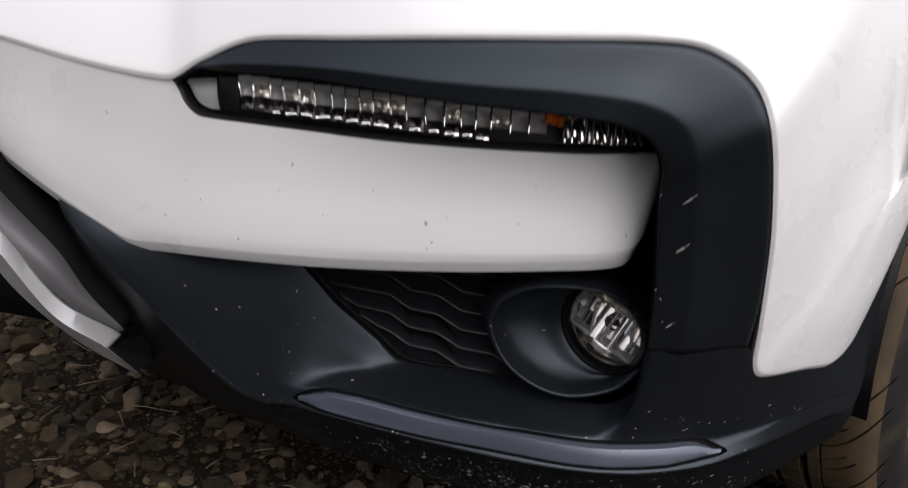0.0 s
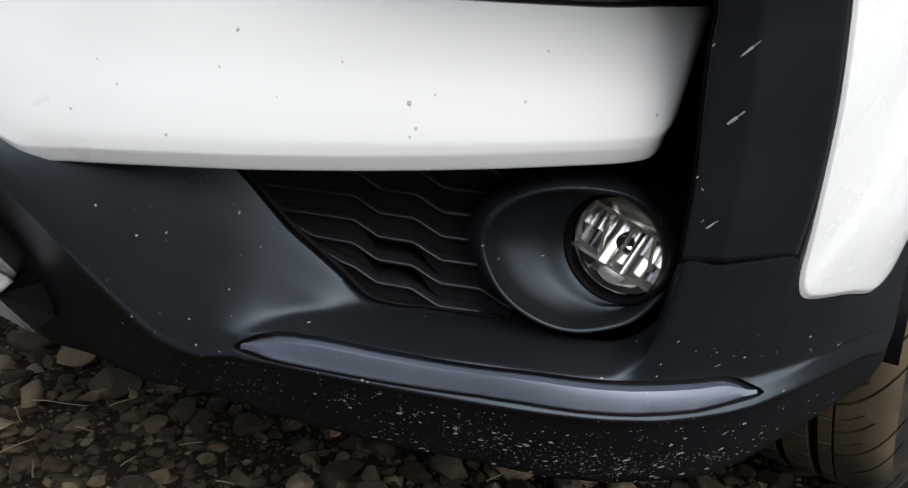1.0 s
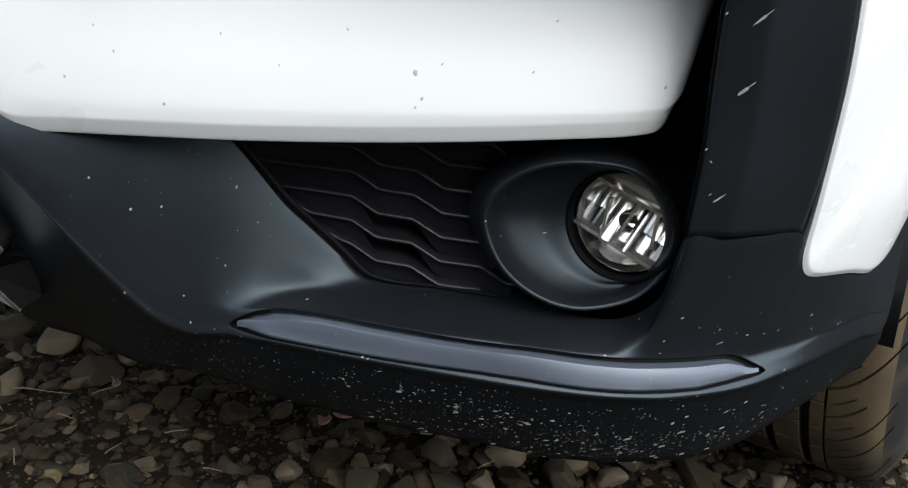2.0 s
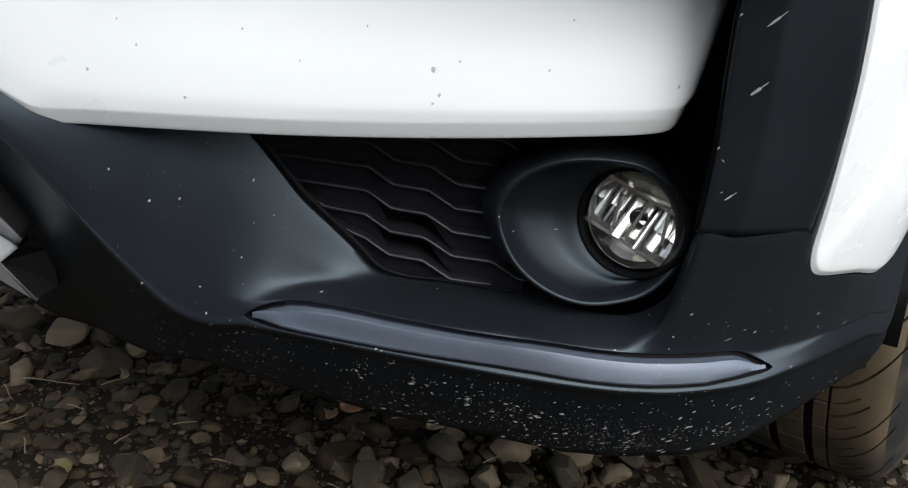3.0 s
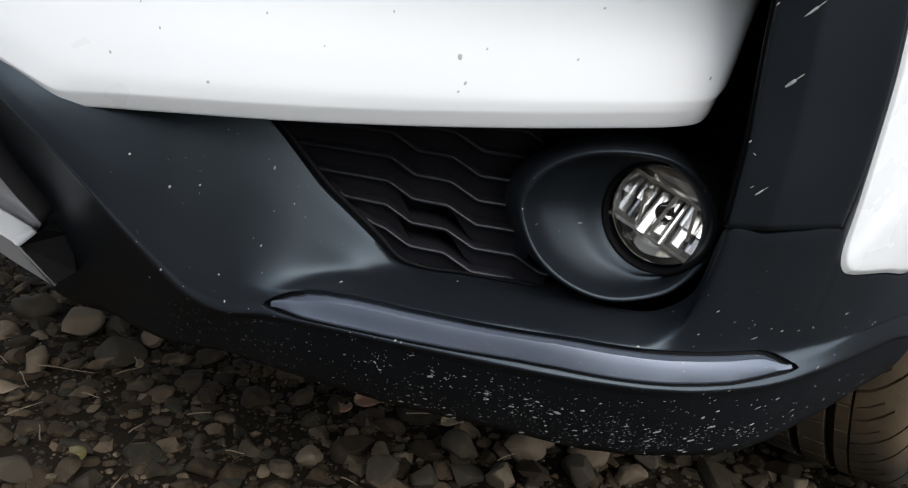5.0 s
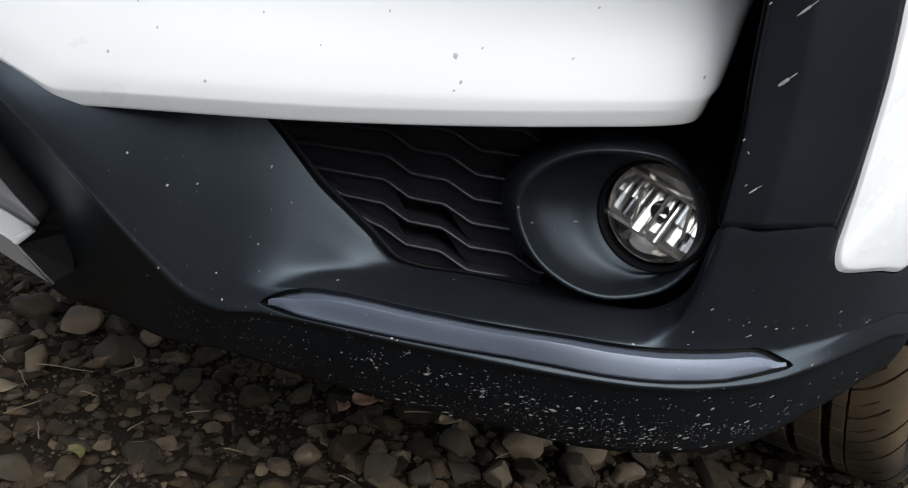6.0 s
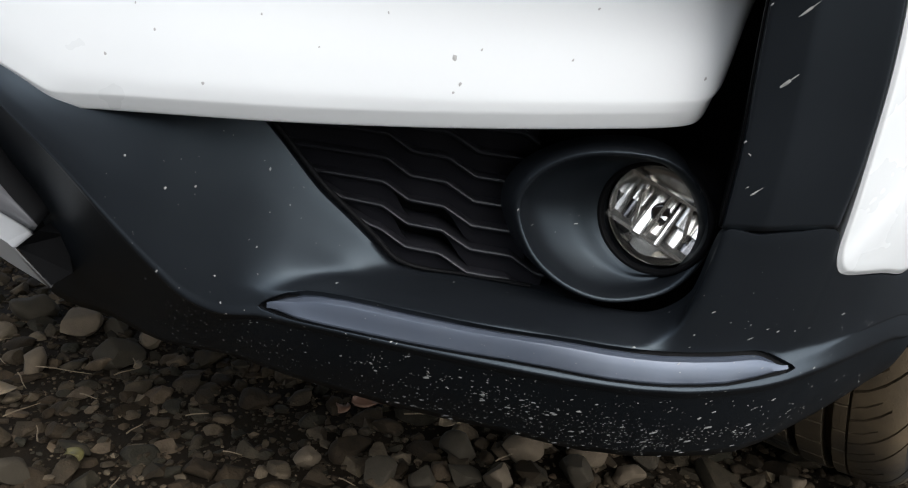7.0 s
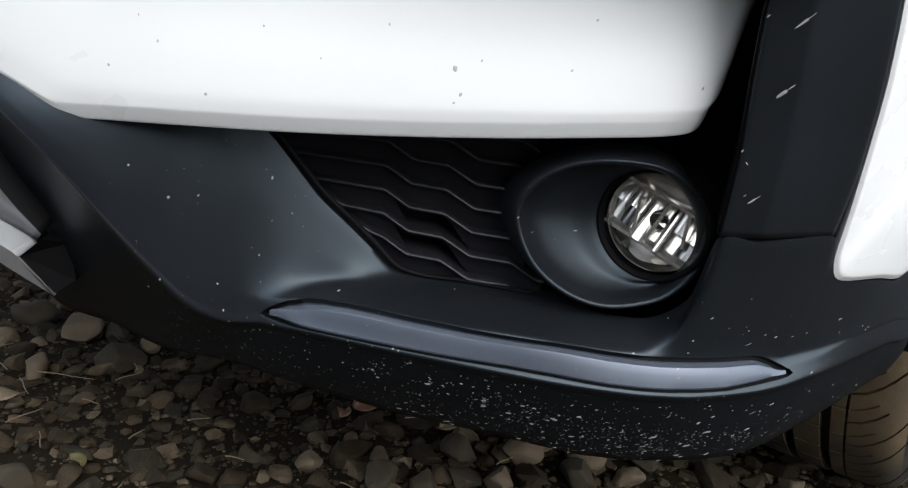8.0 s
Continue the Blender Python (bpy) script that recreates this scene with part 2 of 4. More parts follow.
def groove_top(x):
    return float(np.interp(x, (-.0665, -.064, -.057, -.043, -.029, -.015, .003, .025, .047, .069, .090, .112, .133, .154, .176, .197, .220, .242, .2655, .290, .310, .318, .324, .3343, .347, .3525, .3555), (.3222, .3256, .3309, .3377, .3417, .3436, .3444, .3441, .3433, .3426, .3419, .3413, .3408, .3400, .3386, .3369, .3353, .3344, .3342, .3347, .3355, .3355, .3348, .3320, .3268, .3244, .3218)))


# where the face folds into the ledge above the strip, and how far it is pushed out, station by station
FOLD = {7: (.12, 0), 8: (.34, 0), 9: (.50, 0), 10: (.5, 0), 11: (.15, 0)}


def bumper_station(k):
    """The profile of the sheet at one station: from its upper edge to the foot of the skirt."""
    if k < 7:
        top, lip = np.array(PAN_T[k]), np.array(LIP[k])
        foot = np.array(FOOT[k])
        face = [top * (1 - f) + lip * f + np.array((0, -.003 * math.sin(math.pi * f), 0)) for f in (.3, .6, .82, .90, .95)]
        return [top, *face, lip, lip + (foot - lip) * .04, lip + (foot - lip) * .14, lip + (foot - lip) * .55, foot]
    if k < 28:
        x = STRIP_X[k - 7]
        top, y = np.array(PAN_T[k]), strip_depth(x)
        low, high = lip_height(x), min(lip_height(x) + .031, max(groove_top(x), lip_height(x) + .020 + .011 * max(0, 1 - abs(x - .14) / .24)))
        flat = min(1, max(0, (x + .085) / .05)) if x < .2 else 1 - min(1, max(0, (x - .345) / .08))
        edge = np.array((x, y + .0060 * flat, high))
        fold, push = FOLD.get(k, (0, 0))
        a, b = top + (edge - top) * .34, top + (edge - top) * .70
        corner = np.array((top[0] * .42 + x * .58, top[1] - .005, edge[2] + .007))
        b = b + (corner - b) * fold + np.array((0, -push, push))
        a = a + ((top + b) / 2 - a) * (fold > 0) + np.array((0, -push * .7, push * .8))
        lip = np.array((x, y - .0062 * flat, low + .0030 * flat))
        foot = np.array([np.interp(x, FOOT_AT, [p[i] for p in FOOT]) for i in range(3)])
        return [top, a, b, edge, np.array((x, y + .0005, high - .0075 * flat - .002)), np.array((x, y - .0022 * flat, low + .0085)), lip, lip + (foot - lip) * .03 + (0, .0004, -.0012), lip + (foot - lip) * .12 + (0, .001, 0), lip + (foot - lip) * .55 + (0, -.003, 0), foot]
    top, low = np.array(ARCH_T[min(6, k - 28)]), np.array(ARCH_B[k - 28 + (1 if k > 28 else 0)])
    rows = [top + (low - top) * f + np.array((-.002, -.004, 0)) * math.sin(math.pi * f) for f in (0, .3, .55, .7, .8, .88, .93)]
    return rows + [low + np.array((.001, .001, 0)), low + np.array((.002, .008, .001)), low + np.array((.003, .018, .002)), low + np.array((.003, .030, .003))]


STATIONS = [bumper_station(k) for k in range(35)]
along = np.concatenate([np.linspace(0, 6.8, 60, endpoint=False), np.linspace(6.8, 8.2, 70, endpoint=False), np.linspace(8.2, 19.6, 180, endpoint=False), np.linspace(19.6, 23.2, 110, endpoint=False), np.linspace(23.2, 34, 80)])
FINE = 3401
rails = np.stack([spline([st[r] for st in STATIONS], FINE)[np.round(along / 34 * (FINE - 1)).astype(int)] for r in range(11)])


def bumper_point(c, u):
    """Points of the sheet in column c at the shares u of its way down, with the sheet's outward direction there."""
    line = spline(rails[:, c], 501)
    step = np.gradient(line, axis=0)
    side = np.gradient(rails[5], axis=0)[c]
    out = np.cross(side, step)
    out /= np.linalg.norm(out, axis=1)[:, None] + 1e-12
    if out[150][1] > 0:
        out = -out
    at = np.arange(501) / 500
    return np.stack([np.interp(u, at, line[:, i]) for i in range(3)], 1), np.stack([np.interp(u, at, out[:, i]) for i in range(3)], 1)


upper, lower, bed, ribbon = [], [], [], []
for c in range(len(along)):
    line = spline(rails[:, c], 501)
    x = float(rails[5, c, 0])
    inside = -.0665 < x < .3555 and 6.5 < along[c] < 24
    at = np.arange(501) / 500
    if inside:
        hi, lo = groove_top(x), groove_low(x)
        span = np.arange(120, 330)
        u_hi, u_lo = (float(np.interp(-z, -line[span, 2], at[span])) for z in (hi, lo))
    else:
        u_hi = u_lo = .5
    gap = max(0.0, u_lo - u_hi)
    deep = .0065 * min(1, gap / .02)
    p, q = bumper_point(c, np.concatenate([np.linspace(0, u_hi * .7, 16, endpoint=False), np.linspace(u_hi * .7, u_hi, 12)]))
    edge, out = p[-1], q[-1]
    back = p[0] + np.array((0, .05 if along[c] < 14 else .007, 0))
    upper.append(np.vstack([[back], [p[0] + (0, .0016, .0004)], [p[0] + (0, .0004, 0)], p[1:-1], [edge - out * .0002 * (gap > 0)], [edge - out * .0010 * (gap > 0)], [edge - out * deep]]))
    p, q = bumper_point(c, np.concatenate([np.linspace(u_lo, .6, 10, endpoint=False), np.linspace(.6, .72, 14, endpoint=False), np.linspace(.72, 1, 14)]))
    lower.append(np.vstack([[p[0] - q[0] * deep], [p[0] - q[0] * .0010 * (gap > 0)], [p[0] - q[0] * .0002 * (gap > 0)], p[1:]]))
    if inside:
        p, q = bumper_point(c, np.linspace(u_hi - .004, u_lo + .004, 5))
        bed.append(p - q * deep * .85)
        tall = hi - lo
        rim = min(.0029, .27 * tall) / max(tall, .001)
        if -.0590 < x < .3485 and tall > .0042:
            u = u_hi + (u_lo - u_hi) * np.array((rim, rim, rim + .03, rim + (.30 - rim) * .5, .285, .315, .5, .72, 1 - rim - .05, 1 - rim, 1 - rim))
            lift = np.array((-.0055, -.0012, -.0004, .0002, .0006, .0007, .0007, .0006, .0003, -.0008, -.0055))
            slope = np.array((0, 0, -.0022, -.0012, 0, 0, 0, 0, 0, 0, 0)) * min(1, tall / .02)
            p, q = bumper_point(c, u)
            ribbon.append(p + q * (lift + slope)[:, None])

upper, lower = np.array(upper).transpose(1, 0, 2), np.array(lower).transpose(1, 0, 2)
panel = part("bumper_panel", sheet(np.vstack([upper, lower[:19]])), PLASTIC, car, "dark grey textured plastic bumper panel and lip", angle=50)
skirt = part("bumper_skirt", sheet(lower[18:]), SHADED_PLASTIC, car, "dark plastic lower skirt, shade in its colour, with mud splashes", thick=.003, angle=50)
# bed coloured near-black, which paints in the groove's shade
part("strip_channel", sheet(np.array(bed).transpose(1, 0, 2)), MATT_BLACK, car)
strip = part("bumper_strip", sheet(np.array(ribbon).transpose(1, 0, 2)), SATIN, car, "satin grey decorative strip set in a dark groove", angle=24)

# white lower cover between the lamp and the grille
COV_B = [(-.45, .925, .585), (-.378, .883, .539), (-.309, .850, .502), (-.243, .821, .472), (-.227, .815, .467), (-.19, .800, .4695), (-.137, .777, .473), (-.051, .747, .478), (.03, .724, .484),
         (.109, .706, .491), (.182, .694, .4985), (.214, .6895, .5022), (.2360, .6895, .507), (.2475, .698, .518), (.2545, .714, .531), (.2585, .731, .541)]
COV_T = [(-.45, .90, .685), (-.342, .846, .668), (-.244, .798, .652), (-.160, .764, .643), (-.147, .761, .622), (-.134, .758, .612), (-.095, .745, .610), (-.040, .728, .608), (.03, .708, .605),
         (.109, .692, .604), (.187, .681, .6045), (.224, .6758, .607), (.249, .6745, .6085), (.2605, .682, .608), (.2695, .702, .603), (.2755, .722, .600)]
white_cover = part("bumper_cover", loft([moved(COV_B, dy=.0112, dz=-.0017), moved(COV_B, dy=.0078, dz=-.0010), moved(COV_B, dy=.0009, dz=.0090), moved(COV_B, dy=-.0008, dz=.0122), between(COV_B, COV_T, .18, dy=-.0010), between(COV_B, COV_T, .36, dy=-.0006), between(COV_B, COV_T, .60, dy=.0012), between(COV_B, COV_T, .80, dy=.0012), between(COV_B, COV_T, .96, dy=.0003), COV_T], 150, 5,
     first=[moved(COV_B, dy=.03, dz=.004)], last=[moved(COV_T, dy=.012)]), PAINT, car, "white painted bumper cover with small chips", thick=.003)

# upper white body and front wing round the trim
UP_IN = [(-.45, .900, .683), (-.342, .844, .6655), (-.244, .796, .6495), (-.162, .7615, .6425), (-.129, .745, .660), (-.078, .722, .681), (.011, .678, .688), (.089, .649, .693), (.210, .624, .698), (.251, .620, .696), (.279, .615, .684),
         (.296, .609, .667), (.306, .605, .643), (.319, .618, .607), (.335, .639, .547), (.350, .668, .466), (.357, .684, .424), (.366, .692, .406), (.384, .702, .400), (.425, .723, .397), (.461, .745, .392), (.485, .760, .408),
         (.500, .769, .45), (.514, .776, .503), (.534, .788, .57), (.575, .818, .641), (.64, .878, .701), (.75, .978, .741), (.90, 1.118, .721)]
UP_OUT = [(-.46, .99, .83), (-.35, .93, .83), (-.25, .885, .83), (-.17, .845, .83), (-.12, .815, .83), (-.05, .78, .83), (.02, .745, .83), (.10, .715, .83), (.21, .695, .83), (.27, .69, .83), (.33, .69, .82),
          (.38, .695, .80), (.41, .70, .77), (.43, .705, .73), (.447, .708, .68), (.455, .710, .63), (.462, .712, .60), (.468, .715, .585), (.475, .720, .58), (.485, .726, .59), (.50, .736, .62), (.52, .749, .66),
          (.54, .763, .70), (.565, .783, .74), (.60, .811, .78), (.65, .856, .82), (.73, .93, .85), (.82, 1.02, .86), (.96, 1.15, .86)]
up_far = [tuple(Vector(p) + REAR * .55 + SIDE * -.05 + Vector((0, 0, .10))) for p in UP_OUT]
part("front_wing", loft([moved(UP_IN, dy=.001), between(UP_IN, UP_OUT, .03, dy=-.003), between(UP_IN, UP_OUT, .4, dy=-.012), UP_OUT, up_far], 200, 5, first=[moved(UP_IN, dy=.02)]),
     PAINT, car, "glossy white painted wing and bumper top", thick=.003)

# C-shaped dark trim over the lamp and down beside the fog lamp
TR_OUT = [(-.156, .758, .6435), (-.128, .746, .659), (-.077, .723, .680), (.011, .679, .687), (.089, .650, .692), (.154, .634, .695), (.210, .625, .697), (.250, .621, .695), (.278, .616, .683), (.295, .610, .666),
          (.305, .606, .643), (.318, .619, .607), (.334, .640, .547), (.344, .660, .490), (.347, .676, .4425)]
TR_IN = [(-.152, .759, .6425), (-.128, .745, .654), (-.096, .726, .655), (-.034, .690, .657), (.048, .651, .651), (.100, .634, .648), (.140, .625, .646), (.191, .614, .642), (.218, .613, .634), (.231, .616, .622),
         (.238, .621, .606), (.2405, .629, .586), (.246, .640, .548), (.253, .653, .500), (.2585, .671, .4375)]
trim_back = [tuple(Vector(p) + Vector((.034 * min(1, max(0, (i - 6) / 4)), .045 + .03 * i / 14, .004))) for i, p in enumerate(TR_IN)]
trim = part("bumper_trim", loft([moved(TR_OUT, dy=.0005), between(TR_OUT, TR_IN, .05, dy=-.0020), between(TR_OUT, TR_IN, .38, dy=-.0040), between(TR_OUT, TR_IN, .66, dy=-.0068), between(TR_OUT, TR_IN, .72, dy=-.0066), between(TR_OUT, TR_IN, .97, dy=-.0006), moved(TR_IN, dy=.0006)], 160, 4, first=[moved(TR_OUT, dy=.012)], last=[moved(TR_IN, dy=.008, dz=.0005)]), PLASTIC, car, "dark grey C-shaped plastic trim with scuffs", thick=.002)
# inner wall coloured blacker than the trim's face
part("trim_wall", loft([moved(TR_IN, dy=.003, dz=.0012), trim_back], 100, 1, sharp=True), MATT_BLACK, car, thick=.002)

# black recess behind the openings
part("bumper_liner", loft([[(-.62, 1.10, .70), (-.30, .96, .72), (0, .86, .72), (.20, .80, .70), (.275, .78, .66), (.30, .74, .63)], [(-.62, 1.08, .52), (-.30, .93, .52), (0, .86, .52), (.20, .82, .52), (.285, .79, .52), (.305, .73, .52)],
     [(-.62, 1.08, .30), (-.30, .935, .32), (0, .87, .30), (.20, .82, .29), (.275, .79, .30), (.30, .745, .34)]], 40, 6), MATT_BLACK, car, thick=.004)


# stepped mesh of the corner grille: crooked louvres, one above another, with two open cells
def grille_depth(x):
    return .826 - .33 * (x - .02)


def louvre_height(k, x):
    """The height of the front edge of louvre k at x: level stretches with a slanting drop between them."""
    z, knee = .4445 - .0206 * k, -.030 + .0255 * (k - 1)
    knee = min(knee, .024)
    return z + float(np.interp(x, (-.16, knee - .021, knee, .030, .0512, .080, .1035, .137, .158, .22), (.075, .0128, .0024, 0, -.0125, -.0140, -.0270, -.0278, -.0400, -.0410)))


def louvre(k, first, last):
    """One louvre: a rounded front edge, a face that falls back below it and a shelf behind."""
    xs = np.linspace(first, last, 110)
    rows = []
    for dy, dz in ((.034, .0045), (.006, .0014), (.0019, .0009), (.0005, .0001), (0, -.0010), (.0005, -.0021), (.0021, -.0030), (.0050, -.0036)):
        rows.append([(x, grille_depth(x) + dy, louvre_height(k, x) + dz) for x in xs])
    return sheet(np.array(rows), toward=(0, -1, .3))


def cell_face(k, first, last, lean_first=0.0, lean_last=0.0):
    """The face between one louvre and the next below it; its ends may slant."""
    rows = []
    for f, dy, dz in ((0, .0045, -.0033), (.30, .0075, 0), (.7, .0105, 0), (1, .0125, .002)):
        xs = np.linspace(first + lean_first * f, last + lean_last * f, 60)
        rows.append([(x, grille_depth(x) + dy, louvre_height(k, x) * (1 - f) + louvre_height(k + 1, x) * f + dz) for x in xs])
    return sheet(np.array(rows))


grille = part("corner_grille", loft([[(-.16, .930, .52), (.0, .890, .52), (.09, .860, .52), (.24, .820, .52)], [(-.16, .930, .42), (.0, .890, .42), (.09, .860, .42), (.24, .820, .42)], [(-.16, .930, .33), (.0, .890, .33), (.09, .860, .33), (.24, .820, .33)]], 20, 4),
              MATT_BLACK, car, "black stepped mesh insert", thick=.003)
for k in range(-4, 6):
    end = .150 if k < 2 else .165 if k < 3 else .205
    part("slat", louvre(k, -.15, end), SLAT, grille)
    if k in (1, 2):
        part("cell", cell_face(k, -.15, .036, 0, .018), CELL, grille)
        part("cell", cell_face(k, .080, end, .026, 0), CELL, grille)
    else:
        part("cell", cell_face(k, -.15, end), CELL, grille)
border = spline([(x + .0042, y + .004, z + .0030) for x, y, z in PAN_T[6:14]], 80)
rim = np.array([[tuple(p + np.array((.0020 * math.cos(a), .0020 * math.sin(a), .0015 * math.cos(a)))) for a in np.linspace(0, 2 * math.pi, 8, endpoint=False)] for p in border])
part("border", sheet(rim, True), MATT_BLACK, grille)

# fog lamp: oval bezel, round reflector lamp and clear lens
RING = [(.127, .745, .426), (.142, .742, .391), (.171, .735, .368), (.206, .728, .360), (.247, .724, .370), (.2690, .720, .394), (.2730, .716, .4220), (.2585, .712, .4530), (.228, .706, .476), (.189, .710, .480), (.157, .722, .472), (.135, .735, .453)]
FOG, FOG_R = Vector((.2378, .7445, .4253)), .0430
FAX = Vector((-math.sin(radians(40)) * math.cos(radians(6)), -math.cos(radians(40)) * math.cos(radians(6)), -math.sin(radians(6))))
FU = FAX.cross(Vector((0, 0, 1))).normalized()
FV = FU.cross(FAX)


def fog_circle(r, along, n=12, start=0.0):
    """A circle round the fog lamp's axis, from its inner side round below."""
    out = []
    for i in range(n):
        a = start + 2 * math.pi * i / n
        out.append(tuple(FOG + FAX * along + (FU * math.cos(a) + FV * -math.sin(a)) * r))
    return out


mid = np.mean(RING, axis=0)
ring_out = [tuple(mid + (np.array(p) - mid) * (1.07 + .10 * min(1, max(0, (p[2] - .43) / .03)) * min(1, max(0, (p[0] - .17) / .04))) + (0, .035, 0)) for p in RING]
ring_rim = [tuple(mid + (np.array(p) - mid) * 1.035 + (0, .006, 0)) for p in RING]
ring_in = [tuple(mid + (np.array(p) - mid) * .93 + (0, .006, 0)) for p in RING]
eye_rim = fog_circle(FOG_R + .0018, .003)
bowl = between(ring_in, eye_rim, .20, dy=.010)
floor_of_bowl = between(ring_in, eye_rim, .62, dy=.009)
fog = part("fog_lamp", loft([ring_out, ring_rim, RING, [tuple(mid + (np.array(p) - mid) * .955 + (0, .0008, 0)) for p in RING], ring_in, bowl, floor_of_bowl, eye_rim, fog_circle(FOG_R + .0018, -.012)], 72, 5, closed=True), PLASTIC, car, "round fog lamp in a dark oval bezel")
dish = [fog_circle(FOG_R * .955, -.006), fog_circle(FOG_R * .94, -.008), fog_circle(FOG_R * .9, -.016), fog_circle(FOG_R * .62, -.028), fog_circle(FOG_R * .25, -.034), fog_circle(FOG_R * .04, -.034)]
part("housing", loft([fog_circle(FOG_R + .0045, -.002), fog_circle(FOG_R + .0045, -.045), fog_circle(.004, -.050)], 40, 2, closed=True, toward=tuple(-FAX), sharp=True), MATT_BLACK, fog)
part("reflector", loft(dish, 60, 4, closed=True, toward=tuple(FAX)), CHROME, fog, "bright curved reflector", angle=20)


def fog_blade(a, b, w, along, depth):
    """A slim upright or slanting chrome facet inside the lamp, from a to b on its face."""
    bm = bmesh.new()
    pa, pb = FOG + FU * -a[0] + FV * a[1] + FAX * along, FOG + FU * -b[0] + FV * b[1] + FAX * along
    run = (pb - pa).normalized()
    across = run.cross(FAX).normalized() * w
    back = FAX * -depth
    quads = [pa - across, pa + across, pb + across, pb - across]
    front = [bm.verts.new(q) for q in quads]
    rear = [bm.verts.new(q + back + across * (1.2 if i in (1, 2) else -1.2)) for i, q in enumerate(quads)]
    bm.faces.new(front)
    for i in range(4):
        bm.faces.new((front[i], rear[i], rear[(i + 1) % 4], front[(i + 1) % 4]))
    bmesh.ops.recalc_face_normals(bm, faces=bm.faces)
    return bm


def facet_block(u0, u1, v0, v1, tilt_u, tilt_v, along, bulge=.0):
    """One fluted mirror facet of the lamp with its side walls, on the lamp's face."""
    n = 7
    grid = np.zeros((6, n, 3))
    for c in range(n):
        f = c / (n - 1) * 2 - 1
        u = (u0 + u1) / 2 + (u1 - u0) / 2 * f
        for r, (g, drop) in enumerate(((-1, .004), (-1, 0), (-.4, 0), (.4, 0), (1, 0), (1, .004))):
            v = (v0 + v1) / 2 + (v1 - v0) / 2 * g
            uu, vv = across_bar(u, v)
            lift = along + tilt_u * (u - (u0 + u1) / 2) + tilt_v * (v - (v0 + v1) / 2) + bulge * (1 - f * f) + .3 * bulge * (1 - g * g) - drop - (.0012 if c in (0, n - 1) else 0)
            grid[r, c] = FOG + FU * -uu + FV * vv + FAX * lift
    return sheet(grid, toward=tuple(FAX))


frand = random.Random(11)
BAR = radians(-22)


def across_bar(u, v):
    """Turns a place on the lamp's face by the slant of its bars."""
    return u * math.cos(BAR) - v * math.sin(BAR), u * math.sin(BAR) + v * math.cos(BAR)


def mirror_crescent(sign):
    """The smooth mirror above or below the slanting bars, tilted to the sky."""
    grid = np.zeros((5, 17, 3))
    edge = .021 if sign > 0 else .022
    for c in range(17):
        u = (c / 16 * 2 - 1) * math.sqrt((FOG_R * .95) ** 2 - edge ** 2)
        rim = math.sqrt(max(0, (FOG_R * .95) ** 2 - u * u))
        for r in range(5):
            v = edge + (rim - edge) * r / 4
            uu, vv = across_bar(u, v * sign)
            lift = -.011 - .55 * sign * (v - edge) - .004 * math.sin(math.pi * r / 4)
            grid[r, c] = FOG + FU * -uu + FV * vv + FAX * (lift + (.012 if sign < 0 else 0) * -1)
    return sheet(grid, toward=tuple(FAX))


part("reflector", mirror_crescent(1), MIRROR, fog, "bright smooth reflector")
part("reflector", mirror_crescent(-1), MIRROR, fog, "bright smooth reflector")
for u0, u1 in ((-.041, -.0285), (-.0275, -.0195), (-.0185, -.0135), (-.0125, -.003), (-.002, .0075), (.0085, .013), (.014, .0255), (.0265, .0405)):
    for v0, v1 in ((-.021, -.002), (-.0015, .020)) if frand.random() < .65 else ((-.021, .020),):
        if math.hypot((u0 + u1) / 2, (v0 + v1) / 2) < .038:
            part("facet", facet_block(u0, u1, v0, v1, frand.uniform(-.18, .18), frand.uniform(-.70, -.40), frand.uniform(-.0185, -.0165), frand.choice((-.0005, -.0002, .0003, .0006))), MIRROR if frand.random() < .90 else SMOKED, fog, angle=50)
for a, b, w in (((-.041, .021), (.038, .021), .0013), ((-.038, -.022), (.038, -.022), .0016)):
    part("facet", fog_blade(across_bar(*a), across_bar(*b), w, -.007, .008), MIRROR, fog, smooth=False)
for a, b, w in (((-.016, .016), (-.020, -.020), .0013), ((.010, .018), (-.010, -.020), .0013), ((.026, .014), (.022, -.018), .0015)):
    part("facet", fog_blade(a, b, w, -.009, .010), MIRROR, fog, smooth=False)
cup = [fog_circle(.007, -.012), fog_circle(.008, -.014), fog_circle(.007, -.028)]
part("bulb_shield", loft([fog_circle(.001, -.0115)] + cup, 32, 3, closed=True, toward=tuple(FAX)), SMOKED, fog, "grey bulb shield")
dome = [fog_circle(FOG_R + .0008, -.003), fog_circle(FOG_R, -.001), fog_circle(FOG_R * .8, .0045), fog_circle(FOG_R * .4, .007), fog_circle(FOG_R * .01, .0075)]
part("gasket", loft([fog_circle(FOG_R + .0048, .0005), fog_circle(FOG_R + .0036, .0042), fog_circle(FOG_R + .0006, .0046), fog_circle(FOG_R - .0012, .0010)], 60, 3, closed=True, toward=tuple(FAX)), MATT_BLACK, fog, "black rubber gasket")
lens = part("lens", loft(dome, 60, 4, closed=True, toward=tuple(FAX)), GLASS, fog, "clear glass lens")
lens.visible_shadow = False

